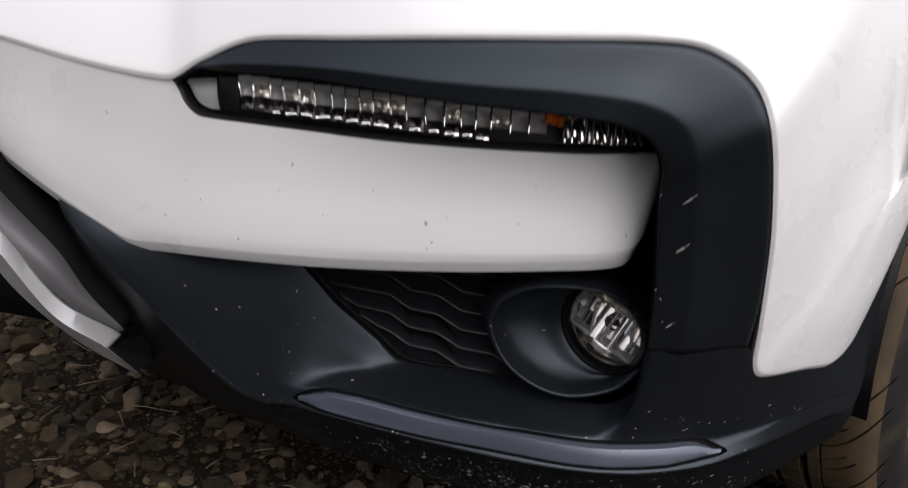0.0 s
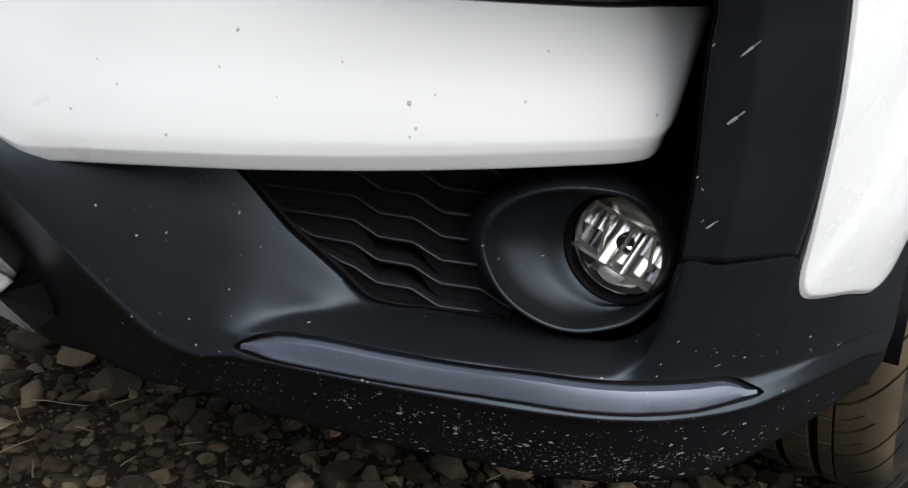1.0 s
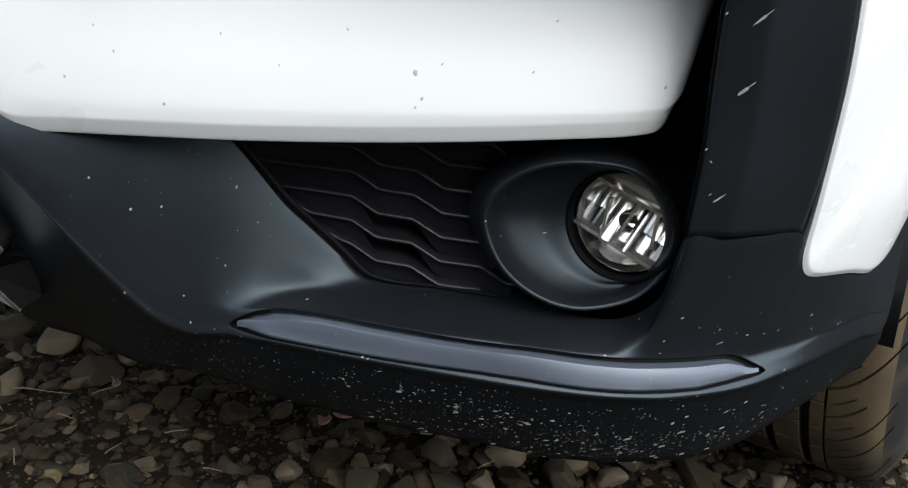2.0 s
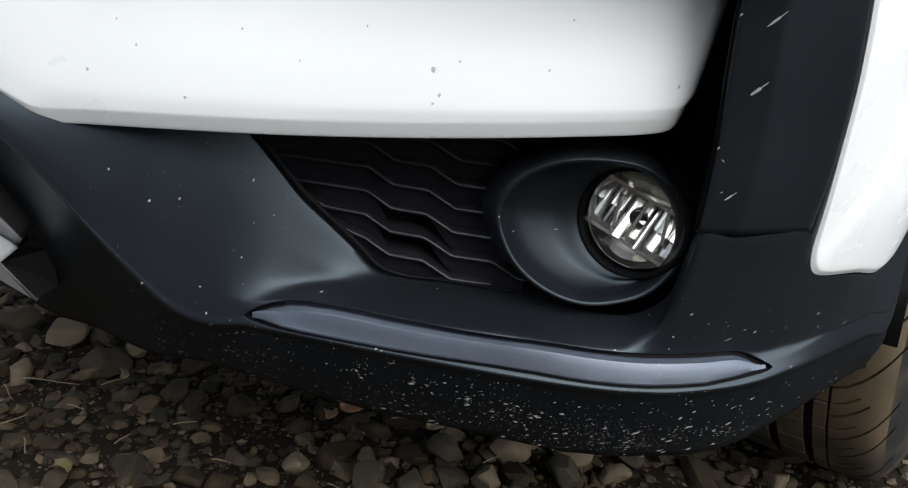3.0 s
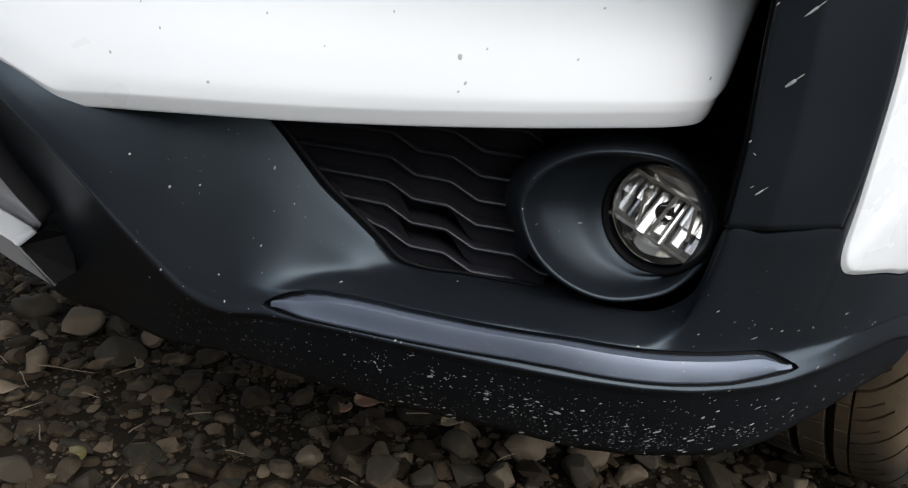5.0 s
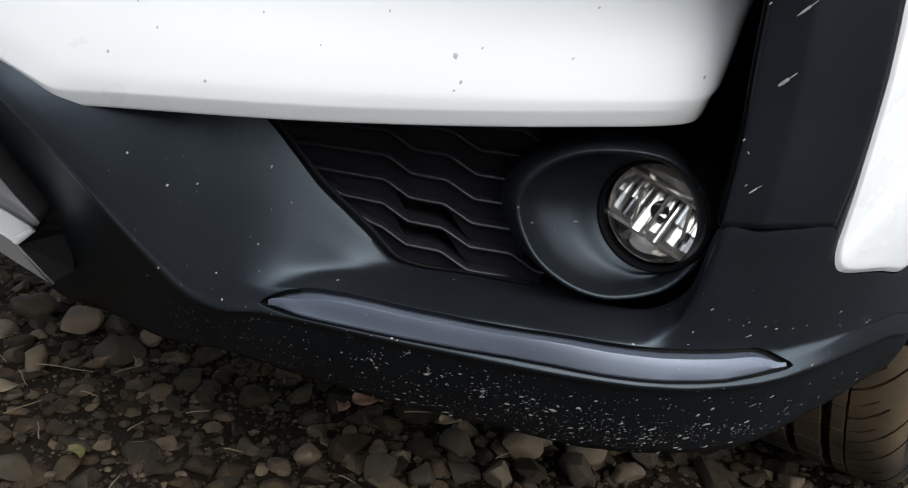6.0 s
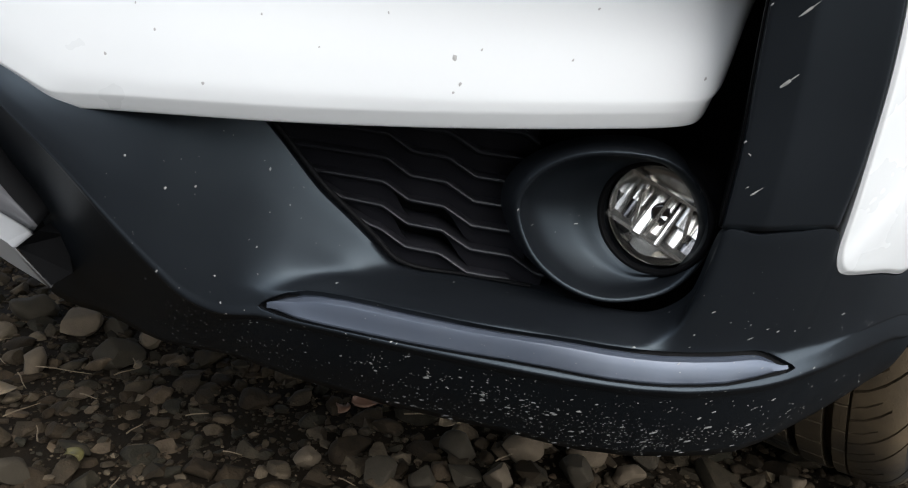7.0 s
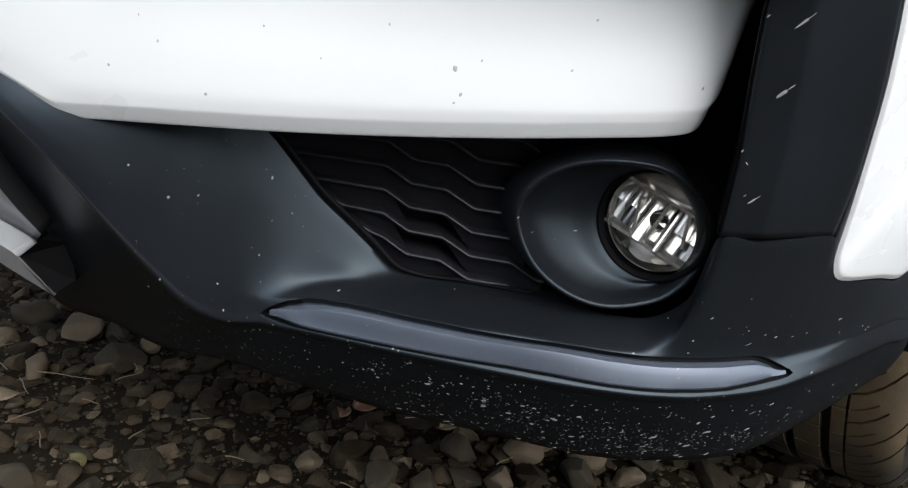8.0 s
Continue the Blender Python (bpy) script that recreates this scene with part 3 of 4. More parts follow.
# slim lamp under the trim
LA_B = [(-.1535, .765, .640), (-.143, .761, .621), (-.131, .758, .613), (-.095, .746, .6105), (-.040, .729, .6085), (.03, .709, .6058), (.109, .693, .605), (.187, .682, .6055), (.222, .678, .608), (.238, .677, .612)]
LA_T = [(-.1530, .765, .643), (-.140, .760, .652), (-.118, .752, .662), (-.090, .741, .664), (-.038, .725, .666), (.03, .707, .662), (.109, .692, .657), (.187, .681, .652), (.224, .677, .645), (.240, .677, .628)]
lamp = part("running_lamp", loft([LA_B, moved(LA_B, dy=.022, dz=.003), moved(LA_T, dy=.026, dz=-.003), LA_T], 80, 1, sharp=True), HOUSING, car, "slim clear daytime running and turn lamp", thick=.002)


def on_lamp(x):
    """The depth of the lamp's cover at x."""
    return .7278 - .266 * x + .408 * x * x - .014


def reflector_cell(x0, x1, z0, z1, deep, back=.006):
    """A small bowl-shaped reflector."""
    n = 6
    grid = np.zeros((n, n, 3))
    for r in range(n):
        for c in range(n):
            u, v = c / (n - 1), r / (n - 1)
            x = x0 + (x1 - x0) * u
            grid[r, c] = (x, on_lamp(x) + back + deep * (1 - (2 * u - 1) ** 2) * (1 - .6 * (2 * v - 1) ** 2), z0 + (z1 - z0) * v)
    return sheet(grid)


def lamp_bit(x, z, wide, high, back=.006, lean=0.0):
    """A small bevelled chrome bit of the lamp."""
    bm = bmesh.new()
    return box(bm, (x, on_lamp(x) + back, z), (wide, .004, high), pose(0, 0, 0, -13, lean, 0), min(wide, high) * .25)


rng = random.Random(4)
x = -.096
while x < .146:
    w = rng.uniform(.0105, .0150)
    top = .6485 - .052 * (x + .096) * (1.15 if x > .05 else 1.0)
    part("light_bar", lamp_bit(x + w / 2, top, w * .96, .0052, .003), FROST, lamp)
    part("reflector_cell", reflector_cell(x, x + w, top - .0155, top - .0035, rng.uniform(.004, .008), .008), FROST if rng.random() < .45 else MIRROR, lamp)
    part("rib", lamp_bit(x, top - .010 + rng.uniform(-.002, .002), .0011, .013, .006, rng.uniform(-8, 8)), CHROME, lamp)
    if x < .105:
        part("reflector_cell", reflector_cell(x, x + w, top - .0275, top - .017, rng.uniform(.005, .009), .007), SMOKED, lamp)
        if x > -.07:
            part("light_bar", lamp_bit(x + w / 2, .6205 - .055 * max(0, x + .03) + rng.uniform(-.0008, .0008), w * rng.uniform(.5, .95), .0032, .003, rng.uniform(-10, 6)), CHROME, lamp)
    x += w + .0006
for i in range(11):
    x = .1765 + i * .0058
    high = .020 - .0011 * abs(i - 5)
    part("rib", lamp_bit(x, .6225 + rng.uniform(-.001, .001), .0040, high * rng.uniform(.7, 1), .006 + rng.uniform(0, .003), rng.uniform(-14, 4)), CHROME if i % 3 else SMOKED, lamp)
    part("reflector_cell", reflector_cell(x - .0024, x + .0026, .612, .633 - .0006 * i, .002, .011), CHROME, lamp)
bm = bmesh.new()
for i in range(3):
    box(bm, (.1600 + i * .0047, on_lamp(.165) + .002, .6345 - .0012 * i), (.0044, .006, .0125), pose(0, 0, 0, -30, 0, 0), bevel=.0010)
part("amber_bulb", bm, AMBER, lamp, "orange turn signal bulb")
bm = bmesh.new()
box(bm, (-.106, on_lamp(-.106) + .007, .634), (.018, .008, .030), bevel=.003)
part("bracket", bm, BLACK, lamp)
part("tip_light", loft([[(-.146, .769, .640), (-.138, .767, .625), (-.128, .764, .619), (-.117, .761, .618)], [(-.146, .767, .641), (-.136, .764, .634), (-.127, .761, .631), (-.118, .758, .630)], [(-.144, .770, .643), (-.134, .767, .644), (-.126, .765, .645), (-.119, .763, .645)]], 20, 5), FROST, lamp, "frosted grey lamp tip")
cover = part("cover", loft([moved(LA_B, dy=-.001), between(LA_B, LA_T, .5, dy=-.004), moved(LA_T, dy=-.001)], 70, 5), GLASS, lamp, "clear lamp cover")
cover.visible_shadow = False

# silver skid plate
SK_T = [(-.47, .80, .66), (-.410, .812, .575), (-.360, .830, .477), (-.321, .852, .395), (-.273, .883, .343)]
SK_M = [(-.475, .79, .64), (-.412, .804, .555), (-.361, .823, .459), (-.326, .844, .382), (-.281, .863, .336)]
SK_B = [(-.475, .815, .60), (-.41, .825, .51), (-.362, .845, .410), (-.315, .870, .340), (-.264, .895, .288)]
skid = part("skid_plate", loft([moved(SK_T, dy=.004, dz=.001), SK_T, SK_M, SK_B, moved(SK_B, dy=.004, dz=.002)], 50, 1, sharp=True), SILVER, car, "silver painted skid plate", thick=.002)
SK_U = [(-.445, .845, .66), (-.400, .852, .575), (-.3702, .858, .5142), (-.322, .864, .448), (-.2965, .868, .398), (-.266, .874, .352)]
SK_J = [(-.47, .803, .66), (-.410, .815, .575), (-.360, .833, .477), (-.336, .845, .425), (-.309, .860, .382), (-.273, .886, .344)]
# inner face in a darker grey than the plate's other faces
part("backing", loft([SK_J, SK_U], 40, 1, sharp=True), GREYED, skid, "darker grey inner face", thick=.002)
part("backing", loft([moved(SK_U, dy=.001), moved(SK_U, dx=.01, dy=.06, dz=.02)], 40, 1, sharp=True), MATT_BLACK, skid, "dark plastic backing", thick=.002)
tip = [(-.2670, .878, .347), (-.2860, .880, .330), (-.2620, .890, .292), (-.248, .905, .300), (-.250, .900, .338)]
bm = bmesh.new()
for dy in (.002, .030):
    bm.faces.new([bm.verts.new((x, y + dy, z)) for x, y, z in tip])
bmesh.ops.bridge_loops(bm, edges=bm.edges)
bmesh.ops.recalc_face_normals(bm, faces=bm.faces)
part("end_cap", bm, MATT_BLACK, skid, "black plastic end piece", smooth=False)
SK_E = [(-.2735, .8825, .3435), (-.2810, .8625, .3365)]
part("end_bevel", loft([moved(SK_E, dx=-.0045, dy=-.0012, dz=.0045), moved(SK_E, dx=-.0005, dy=-.0016, dz=.0002), moved(SK_E, dx=.0012, dy=.003, dz=-.0012)], 6, 2), SILVER, skid)

# front wheel
WHEEL = Vector((.749, 1.147, .349))


def wheel_point(w, r, a):
    return WHEEL + SIDE * w - REAR * (r * math.cos(a)) + Vector((0, 0, r * math.sin(a)))


half = [(.0135, .349), (.014, .333), (.025, .333), (.0255, .349), (.0395, .3488), (.040, .343), (.0425, .343), (.043, .3486), (.058, .3482), (.072, .3470), (.082, .3448), (.0895, .3415), (.0955, .3365), (.1005, .330), (.107, .318), (.1135, .303), (.116, .288), (.112, .262), (.098, .225)]
inner = [(-w, r) for w, r in reversed(half)]
prof = inner[:-8] + [(-.070, .3475), (-.0695, .334), (-.0605, .334), (-.060, .3482), (-.0285, .349), (-.028, .333), (-.0165, .333), (-.016, .349)] + half
cuts = [(k + f) * 2 * math.pi / 46 for k in range(46) for f in (0, .02, .03, .11, .12, .25, .45, .50, .51, .57, .58, .8)]
grid = np.zeros((len(prof), len(cuts), 3))
for i, (w, r) in enumerate(prof):
    for k, a in enumerate(cuts):
        rr = r
        if abs(w) > .0425 and r > .325 and k % 12 in (2, 3) and (k // 12 % 3 or abs(w) < .075):
            rr -= .008
        if .052 < abs(w) < .060 and k % 12 in (8, 9):
            rr -= .005
        if .013 < abs(w) < .040 and r > .346 and k % 12 in (8, 9):
            rr -= .008
        grid[i, k] = wheel_point(w, rr, a + .14 * (max(0, abs(w) - .0428) / .05) ** 1.6)
spokes = 10
rim_rows = np.array([[wheel_point(w, r, 2 * math.pi * k / 60) for k in range(60)] for w, r in ((-.09, .228), (-.05, .215), (.06, .212), (.092, .222), (.100, .228))])
wheel = part("wheel", sheet(rim_rows, True, tuple(SIDE)), ALLOY, car, "front wheel with dusty tyre", thick=.004)
tyre = part("tyre", sheet(grid[5:-5], True, tuple(-REAR)), RUBBER, wheel, "dusty brown rubber tyre with worn tread", angle=25)
for rows in (grid[:6], grid[-6:]):
    part("sidewall", sheet(rows, True, tuple(-REAR)), TYRE, tyre, "dark rubber sidewall", angle=25)
for k in range(spokes):
    a = 2 * math.pi * k / spokes
    rows = np.array([[wheel_point(w + .082, .035 + s * .185, a + e * (.16 - .09 * s)) for e, w in ((-1, -.02), (-.7, 0), (.7, 0), (1, -.02))] for s in (0, .35, .7, 1.0)])
    part("spoke", sheet(rows, False, tuple(SIDE)), ALLOY, wheel, thick=.012)

# inner arch, underbody
arch = [[WHEEL + SIDE * w - REAR * (.40 * math.cos(a)) + Vector((0, 0, .05 + .40 * math.sin(a))) for a in np.linspace(-.25, math.pi + .2, 24)] for w in (-.20, 0, .10)]
part("arch_liner", sheet(np.array(arch), False, (0, 1, -1)), BLACK, car, thick=.003)
slab = bmesh.new()
turn = Matrix((SIDE, REAR, (0, 0, 1))).transposed().to_4x4()
box(slab, SIDE * -1.08 + REAR * 1.85 + Vector((0, 0, .38)), (1.24, 1.80, .16), turn, .03)
box(slab, SIDE * -1.35 + REAR * .80 + Vector((0, 0, .385)), (.98, .50, .15), turn, .03)
part("underbody", slab, BLACK, car)


def hull_section(r, half, low, high):
    """A rounded section across the car at r along its length, closed round."""
    out = []
    for k in range(40):
        a = 2 * math.pi * k / 40
        c, q = math.cos(a), math.sin(a)
        w, h = math.copysign(abs(c) ** .45, c), math.copysign(abs(q) ** .55, q)
        out.append(SIDE * (-1.08 + half * w) + REAR * (r + .10 * (1 - w * w) * (-1 if r < .8 else 0)) + Vector((0, 0, (low + high) / 2 + (high - low) / 2 * h)))
    return out


sections = [(.70, .36, .52, .74), (.72, .44, .47, .80), (.86, .60, .46, .86), (1.00, .66, .46, .90), (1.35, .66, .46, .95), (1.68, .66, .46, .98), (1.78, .84, .40, 1.00), (2.3, .85, .38, 1.02), (2.72, .84, .38, 1.02), (2.76, .78, .42, .98)]
hull = sheet(np.array([[tuple(p) for p in hull_section(*q)] for q in sections]), True, (0, 0, 1))
bmesh.ops.holes_fill(hull, edges=hull.edges)
bmesh.ops.recalc_face_normals(hull, faces=hull.faces)
part("body_shell", hull, PAINT, car, "plain white painted body", angle=50)
sections = [(.84, .52, .80, .86), (.88, .66, .78, .89), (1.05, .78, .77, .92), (1.4, .86, .77, .955), (1.8, .87, .77, .985), (2.2, .87, .77, 1.01)]
lid = sheet(np.array([[tuple(p) for p in hull_section(*q)] for q in sections]), True, (0, 0, 1))
bmesh.ops.holes_fill(lid, edges=lid.edges)
bmesh.ops.recalc_face_normals(lid, faces=lid.faces)
part("bonnet", lid, PAINT, car, "plain white painted bonnet", angle=50)

# ---- mud splashes, scuffs and paint chips ----
def tree_of(*obs):
    verts, polys = [], []
    for ob in obs:
        base = len(verts)
        verts += [v.co.copy() for v in ob.data.vertices]
        polys += [[base + i for i in p.vertices] for p in ob.data.polygons]
    return BVHTree.FromPolygons(verts, polys)


DARK_TREE, WHITE_TREE = tree_of(skirt, panel, trim, grille, fog, strip), tree_of(white_cover)


def blob(bm, tree, x, z, size, stretch=1.0, lean=0.0, rs=random, from_y=.30):
    """A thin irregular fleck lying on the surface that is met at x, z from the front."""
    hit, normal, _, _ = tree.ray_cast(Vector((x, from_y, z)), Vector((0, 1, 0)))
    if not hit:
        return
    if normal.y > 0:
        normal = -normal
    run = (Vector((math.cos(lean), 0, math.sin(lean))) - normal * normal.dot(Vector((math.cos(lean), 0, math.sin(lean))))).normalized()
    up = normal.cross(run)
    mid = bm.verts.new(hit + normal * (.0003 + size * .10))
    ring = []
    for i in range(7):
        a = 2 * math.pi * i / 7
        r = size * rs.uniform(.6, 1.15)
        ring.append(bm.verts.new(hit + normal * .0002 + run * (math.cos(a) * r * stretch) + up * (math.sin(a) * r)))
    for i in range(7):
        bm.faces.new((mid, ring[i], ring[(i + 1) % 7]))


mr = random.Random(21)
flecks = bmesh.new()
for _ in range(820):
    x = min(.46, max(-.16, mr.gauss(.19, .085)))
    grow = mr.random() ** 12
    blob(flecks, DARK_TREE, x, mr.triangular(.222, .308, .240), mr.uniform(.00014, .00036) + .0017 * grow, mr.uniform(1, 2.0 + 4 * max(0, x - .12)), mr.uniform(.3, .75), mr)
for cx, cz in ((.205, .262), (.150, .272), (.245, .250), (.115, .280), (.290, .262), (.075, .285), (.02, .29), (.33, .255)):
    for _ in range(26):
        blob(flecks, DARK_TREE, mr.gauss(cx, .010), mr.gauss(cz, .008), mr.uniform(.0002, .0006), mr.uniform(1.2, 3.4), mr.uniform(.3, .75), mr)
for _ in range(170):
    blob(flecks, DARK_TREE, mr.uniform(-.14, .16), mr.uniform(.235, .310), mr.uniform(.00025, .0006), mr.uniform(1, 1.8), mr.uniform(0, 3), mr)
for _ in range(60):
    blob(flecks, DARK_TREE, mr.uniform(.24, .46), mr.uniform(.24, .37), mr.uniform(.0002, .0005), mr.uniform(2, 5), mr.uniform(.3, .7), mr)
for _ in range(130):
    blob(flecks, DARK_TREE, mr.uniform(-.17, .06), mr.uniform(.245, .320), mr.uniform(.0003, .0008), mr.uniform(1, 1.8), mr.uniform(.2, 1.5), mr)
for _ in range(110):
    blob(flecks, DARK_TREE, mr.uniform(-.20, .34), mr.uniform(.31, .46), mr.uniform(.0002, .0004), mr.uniform(1, 2), mr.uniform(0, 3), mr)
for x, z in ((-.119, .414), (-.062, .431), (-.045, .403), (-.070, .368), (-.173, .434), (-.149, .342), (-.129, .316), (-.164, .326), (-.103, .341), (-.142, .411), (.070, .450), (.101, .395), (.119, .384), (-.004, .347),
             (.039, .374), (.262, .350), (.251, .358), (.194, .354), (.161, .352), (.305, .360), (.332, .353), (.219, .336), (.092, .349), (.151, .457), (.129, .425)):
    blob(flecks, DARK_TREE, x, z, mr.uniform(.0007, .0011), mr.uniform(1, 1.8), mr.uniform(.4, 1.3), mr)
for x, z, size, stretch, lean in ((.2640, .5410, .0031, 2.9, .85), (.270, .467, .0015, 4.0, .80), (.2600, .5835, .0019, 4.5, .90), (.241, .586, .0012, 2, .9), (.242, .569, .0012, 2.2, 1.3), (.253, .501, .0013, 2, 1.0), (.258, .493, .0010, 3, -.6),
                                  (.264, .470, .0007, 4, .8), (.256, .455, .0008, 3, 1.1), (.256, .446, .0008, 1.5, 1.0), (.310, .347, .0011, 6.0, .45), (.271, .371, .0011, 3, .6), (.145, .410, .0010, 5.0, .35), (.184, .410, .0009, 3.5, .1), (.33, .285, .0009, 7, .45), (.37, .275, .0008, 6, .45)):
    blob(flecks, DARK_TREE, x, z, size * .55, stretch * 1.15, lean, mr)
    if size > .0014:
        far = size * stretch * .62
        blob(flecks, DARK_TREE, x + far * math.cos(lean), z + far * math.sin(lean), size * .18, stretch * 2.8, lean, mr)
tagged(part("mud_fleck", flecks, MUD, car, "dried pale mud flecks and scuffs", smooth=False), kind="stuff")
chips = bmesh.new()
for x, z, size in ((.066, .535, .0017), (.071, .518, .0011), (.067, .512, .0010), (.083, .542, .0009), (-.181, .512, .0013), (-.142, .533, .0010), (-.107, .499, .0013), (.232, .537, .0010), (.143, .541, .0008), (-.065, .551, .0009), (-.025, .533, .0007), (.155, .575, .0008), (-.156, .550, .0009),
                   (-.231, .606, .0016), (-.051, .577, .0013), (.02, .56, .0007)):
    blob(chips, WHITE_TREE, x, z, size, mr.uniform(1, 1.7), mr.uniform(.8, 2.0), mr)
tagged(part("paint_chip", chips, CHIP, car, "small dark stone chips in the paint", smooth=False), kind="stuff")


# ---- ground ----
def plain_wall(name, a, b, high):
    """An unseen wall from a to b, 15 cm thick, added to darken reflections."""
    run = Vector((b[0] - a[0], b[1] - a[1], 0))
    turn = Matrix.Rotation(math.atan2(run.y, run.x), 4, "Z")
    bm = box(bmesh.new(), ((a[0] + b[0]) / 2, (a[1] + b[1]) / 2, high / 2 - .05), (run.length, .15, high + .1), turn, .01)
    return tagged(part(name, bm, WALL_DARK), "plain dark wall added out of view", "wall", kind="structure")


def ground_height(x, y):
    return .010 * noise.noise((x * 2.3, y * 2.3, .4)) + .006 * noise.noise((x * 7, y * 7, 3.1)) - .004


def stretch(lo, hi, fine_lo, fine_hi, step, far):
    inner = list(np.arange(fine_lo, fine_hi + step / 2, step))
    return [lo * far, lo * 8, lo] + inner + [hi, hi * 8, hi * far]


# stands behind the camera, added so that the left plastic mirrors something dark
plain_wall("reflection_wall", (-4.5, -2.1), (.45, -2.1), 1.85)

xs, ys = stretch(-4, 4, -1.6, 1.4, .03, 60), stretch(-4, 6, -.2, 3.0, .03, 60)
plane = np.array([[(x, y, ground_height(x, y) if abs(x) < 3 and -3 < y < 5 else 0) for x in xs] for y in ys])
ground = part("ground", sheet(plane, toward=(0, 0, 1)), SOIL)
tagged(ground, "dark soil under loose gravel", "ground", kind="structure")

ICO = bmesh.new()
bmesh.ops.create_icosphere(ICO, subdivisions=3, radius=1)
ICO_V, ICO_F = np.array([v.co[:] for v in ICO.verts]), np.array([[v.index for v in f.verts] for f in ICO.faces])
ICO.free()
MEDIUM = bmesh.new()
bmesh.ops.create_icosphere(MEDIUM, subdivisions=2, radius=1)
MEDIUM_V, MEDIUM_F = np.array([v.co[:] for v in MEDIUM.verts]), np.array([[v.index for v in f.verts] for f in MEDIUM.faces])
MEDIUM.free()
SMALL = bmesh.new()
bmesh.ops.create_icosphere(SMALL, subdivisions=1, radius=1)
SMALL_V, SMALL_F = np.array([v.co[:] for v in SMALL.verts]), np.array([[v.index for v in f.verts] for f in SMALL.faces])
SMALL.free()


def stone_shape(rnd, base, flat=.55):
    """An angular pebble: a ball cut by a few random planes, squashed and turned."""
    v = base.copy()
    for _ in range(9):
        d = rnd.normal(size=3)
        d /= np.linalg.norm(d)
        cut = rnd.uniform(.45, .8)
        over = np.maximum(0, v @ d - cut)
        v -= over[:, None] * d * .97
    if len(base) > 100:
        w = rnd.normal(size=(3, 3)) * 2.2
        v *= 1 + .05 * np.sin(v @ w.T + rnd.uniform(0, 6, 3)).sum(1)[:, None]
    v *= (rnd.uniform(.8, 1.25), rnd.uniform(.7, 1.0), rnd.uniform(flat - .15, flat + .15))
    a = rnd.uniform(0, 2 * math.pi)
    t = rnd.normal(0, .25, 2)
    r = np.array(Euler((t[0], t[1], a)).to_matrix())
    return v @ r.T


rnd = np.random.RandomState(7)


def scatter(count, lo, hi, base_v, base_f, region, crowd):
    """Pebbles over a stretch of the ground, thinned where they would crowd."""
    verts, faces, at = [], [], 0
    cells = {}
    tries = 0
    while count > 0 and tries < 90000:
        tries += 1
        x, y = rnd.uniform(region[0], region[1]), rnd.uniform(region[2], region[3])
        r = lo + (hi - lo) * rnd.uniform() ** 1.8
        key = (int(x / .06), int(y / .06))
        near = [c for i in (-1, 0, 1) for j in (-1, 0, 1) for c in cells.get((key[0] + i, key[1] + j), ())]
        if any((x - a) ** 2 + (y - b) ** 2 < (crowd * (r + s)) ** 2 for a, b, s in near):
            continue
        cells.setdefault(key, []).append((x, y, r))
        v = stone_shape(rnd, base_v) * r + (x, y, ground_height(x, y) + r * rnd.uniform(-.12, .25))
        verts.append(v)
        faces.append(base_f + at)
        at += len(v)
        count -= 1
    return np.vstack(verts), np.vstack(faces)


def gravel(name, label, *args):
    v, f = scatter(*args)
    me = bpy.data.meshes.new(name)
    me.from_pydata(v.tolist(), [], f.tolist())
    me.materials.append(GRAVEL)
    me.shade_smooth()
    me.set_sharp_from_angle(angle=radians(38))
    return tagged(new(name, me), label, "gravel", kind="stuff")


gravel("coarse_gravel", "loose angular grey and brown gravel on soil", 2600, .012, .036, ICO_V, ICO_F, (-1.35, 1.15, .55, 2.5), .60)
gravel("middling_gravel", "brown and grey pebbles filling the gaps", 2600, .007, .014, MEDIUM_V, MEDIUM_F, (-1.2, 1.05, .7, 2.2), .62)
gravel("fine_gravel", "small grey and brown pebbles between larger gravel", 6500, .004, .012, SMALL_V, SMALL_F, (-1.2, 1.05, .7, 2.2), .60)


gravel("outer_gravel", "grey and brown gravel round the car", 9000, .012, .034, SMALL_V, SMALL_F, (-3.4, 3.4, -1.9, 4.6), .62)
gravel("grit", "dark brown grit and crumbs between the gravel", 15000, .0022, .0062, SMALL_V, SMALL_F, (-1.1, 1.0, .75, 1.9), .55)


def lone_stone(x, y, r, seed, tone=None, flat=.62):
    rs = np.random.RandomState(seed)
    v = stone_shape(rs, ICO_V, flat) * r
    bm = bmesh.new()
    vs = [bm.verts.new(p) for p in v]
    for f in ICO_F:
        bm.faces.new([vs[i] for i in f])
    ob = part("stone", bm, tone or STONE, angle=38)
    ob.location = (x, y, ground_height(x, y) + r * .38)
    return tagged(ob, "loose angular stone lying among the gravel", "stone", "larger loose stones")


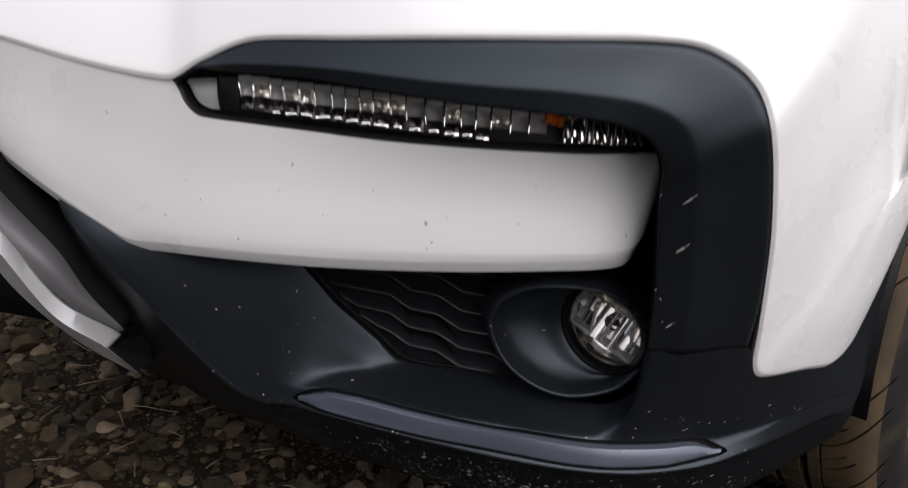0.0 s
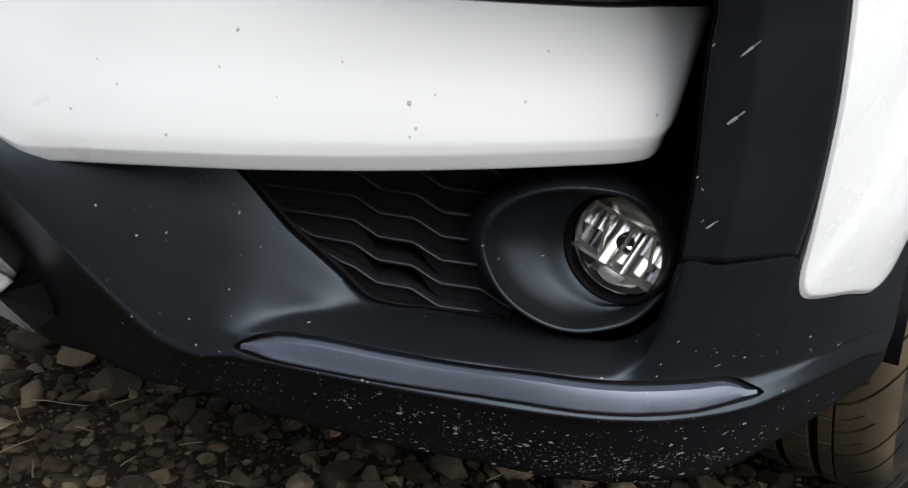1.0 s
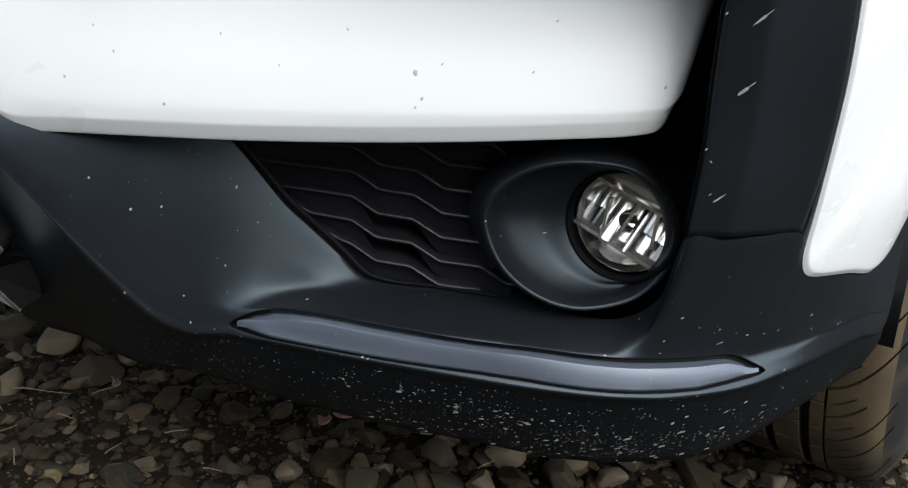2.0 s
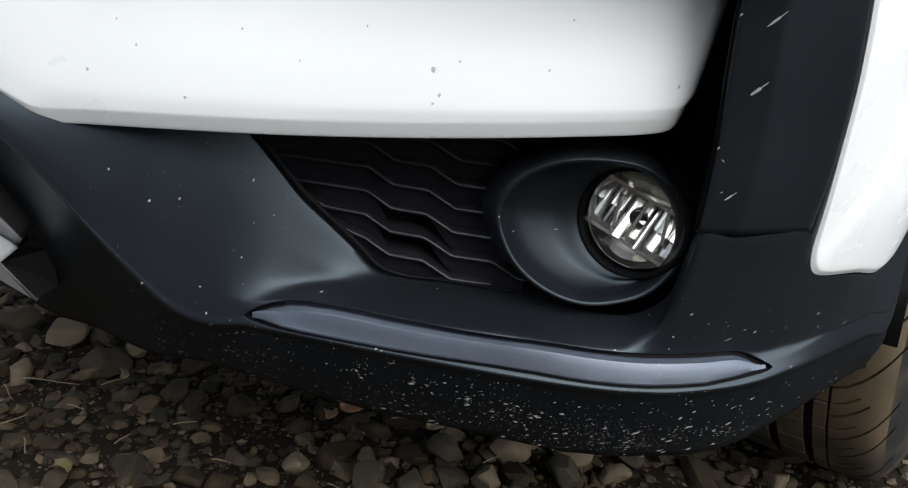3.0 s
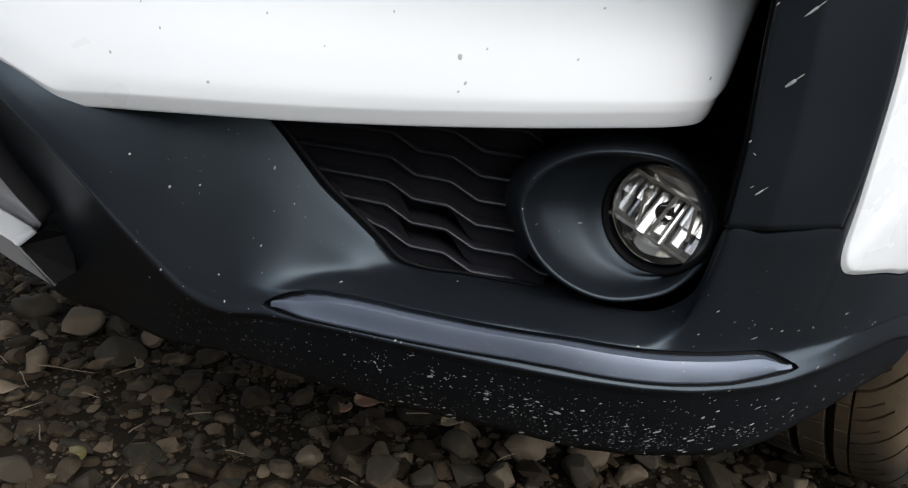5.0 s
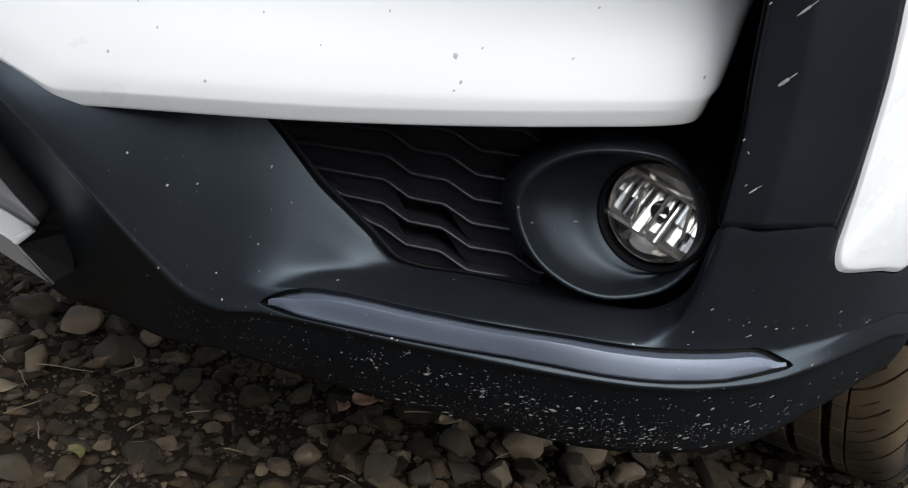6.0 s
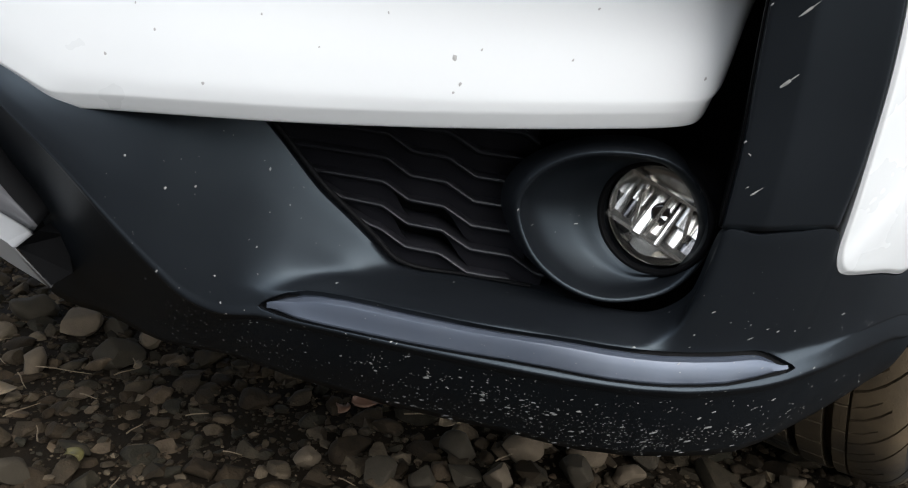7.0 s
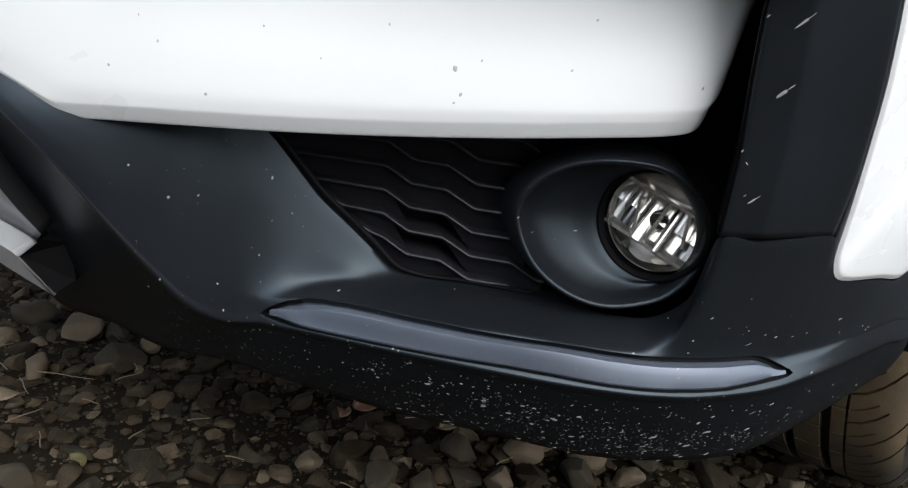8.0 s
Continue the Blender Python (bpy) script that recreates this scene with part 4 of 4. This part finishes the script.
PALE = material("pale_stone", (0.088, 0.068, 0.046), .85, vary=.3, scale=60, bump=.5, spec=.12)
DARKS = material("dark_stone", (0.034, 0.028, 0.0195), .85, vary=.3, scale=60, bump=.5, spec=.12)
for i, (x, y, r, tone) in enumerate([(-.512, 1.527, .040, DARKS), (-.425, 1.470, .046, PALE), (-.365, 1.475, .030, DARKS), (-.441, 1.324, .028, PALE), (-.305, 1.435, .026, PALE), (-.029, 1.073, .026, PALE), (.062, 1.039, .030, DARKS),
                                     (.285, 1.125, .030, PALE), (.313, 1.046, .034, DARKS), (.115, 1.032, .024, DARKS), (-.363, 1.030, .034, DARKS), (-.47, 1.23, .030, DARKS), (-.34, 1.36, .040, DARKS), (.168, 1.10, .030, DARKS), (.607, 1.032, .024, PALE), (.250, 1.095, .036, PALE), (.345, 1.10, .034, PALE), (.215, 1.035, .026, PALE), (.385, 1.05, .028, PALE), (.43, 1.10, .030, DARKS), (.165, 1.045, .028, DARKS)]):
    lone_stone(x, y, r, 20 + i, tone)


def dry_leaf(x, y, size, turn, mat, label, tilt=0.2):
    """A curled leaf blade with a midrib fold."""
    n, m = 12, 6
    grid = np.zeros((n, m, 3))
    for i in range(n):
        for j in range(m):
            u, w = i / (n - 1), j / (m - 1) * 2 - 1
            wide = .30 * math.sin(math.pi * min(1, u ** .8 + .02)) + .01
            grid[i, j] = ((u - .5) * size, w * wide * size, size * (.10 * abs(w) + .12 * math.sin(u * 4.2 + w)))
    ob = part("leaf", sheet(grid, toward=(0, 0, 1)), mat, thick=.0006)
    ob.matrix_world = pose(x, y, ground_height(x, y) + .022, degrees_of(tilt), 6, turn)
    return tagged(ob, label, "leaf")


def degrees_of(a):
    return a * 57.3


dry_leaf(.047, 1.205, .046, 12, LEAF, "curled reddish-brown dead leaf on the gravel", .5)
dry_leaf(.012, 1.185, .034, 70, LEAF, "curled reddish-brown dead leaf on the gravel", .3)
dry_leaf(-.305, 1.055, .036, 130, GREEN, "small greenish-yellow leaf on the gravel")
dry_leaf(-.298, 1.315, .030, 95, TWIG, "pale dry leaf scrap standing among stones", .9)
dry_leaf(-.44, 1.215, .042, 40, TWIG, "pale dry leaf scrap on the gravel", .3)
dry_leaf(.16, 1.15, .035, 20, TWIG, "pale dry leaf scrap on the gravel", .2)


def twig(x, y, length, turn, r=.0010):
    """A thin bent stalk lying on the stones."""
    pts = spline([(-.5 * length, 0, .004), (-.2 * length, .012 * length, .005), (.15 * length, -.010 * length, .005), (.5 * length, .015 * length, .004)], 16)
    grid = np.array([[(p[0], p[1] + r * math.cos(a) * (1 - .5 * i / 16), p[2] + r * math.sin(a) * (1 - .5 * i / 16)) for a in np.linspace(0, 2 * math.pi, 8, endpoint=False)] for i, p in enumerate(pts)])
    ob = part("twig", sheet(grid, True, (0, 0, 1)), TWIG)
    ob.matrix_world = pose(x, y, ground_height(x, y) + .020, 0, 0, turn)
    return tagged(ob, "thin dry straw-coloured stalk lying on gravel", "twig", "dry stalks")


for x, y, ln, turn in ((-.385, 1.272, .085, -14), (-.43, 1.24, .055, -60), (-.40, 1.16, .05, 50), (-.47, 1.05, .07, 20), (-.36, 1.10, .04, 110), (.135, 1.168, .075, -2), (.17, 1.18, .055, 3), (-.52, 1.36, .06, 30), (-.60, 1.5, .07, -40), (-.55, 1.25, .05, 75), (-.50, 1.12, .035, 10), (-.33, 1.20, .03, -30), (-.25, 1.12, .028, 60), (-.18, 1.16, .03, 15), (-.42, 1.02, .03, -70), (-.30, 1.28, .04, 40), (-.12, 1.06, .025, -20), (.22, 1.06, .03, 35), (-.57, 1.42, .04, 5), (-.48, 1.30, .03, -50), (-.24, .99, .03, 80), (.02, 1.00, .025, -40)):
    twig(x, y, ln, turn)
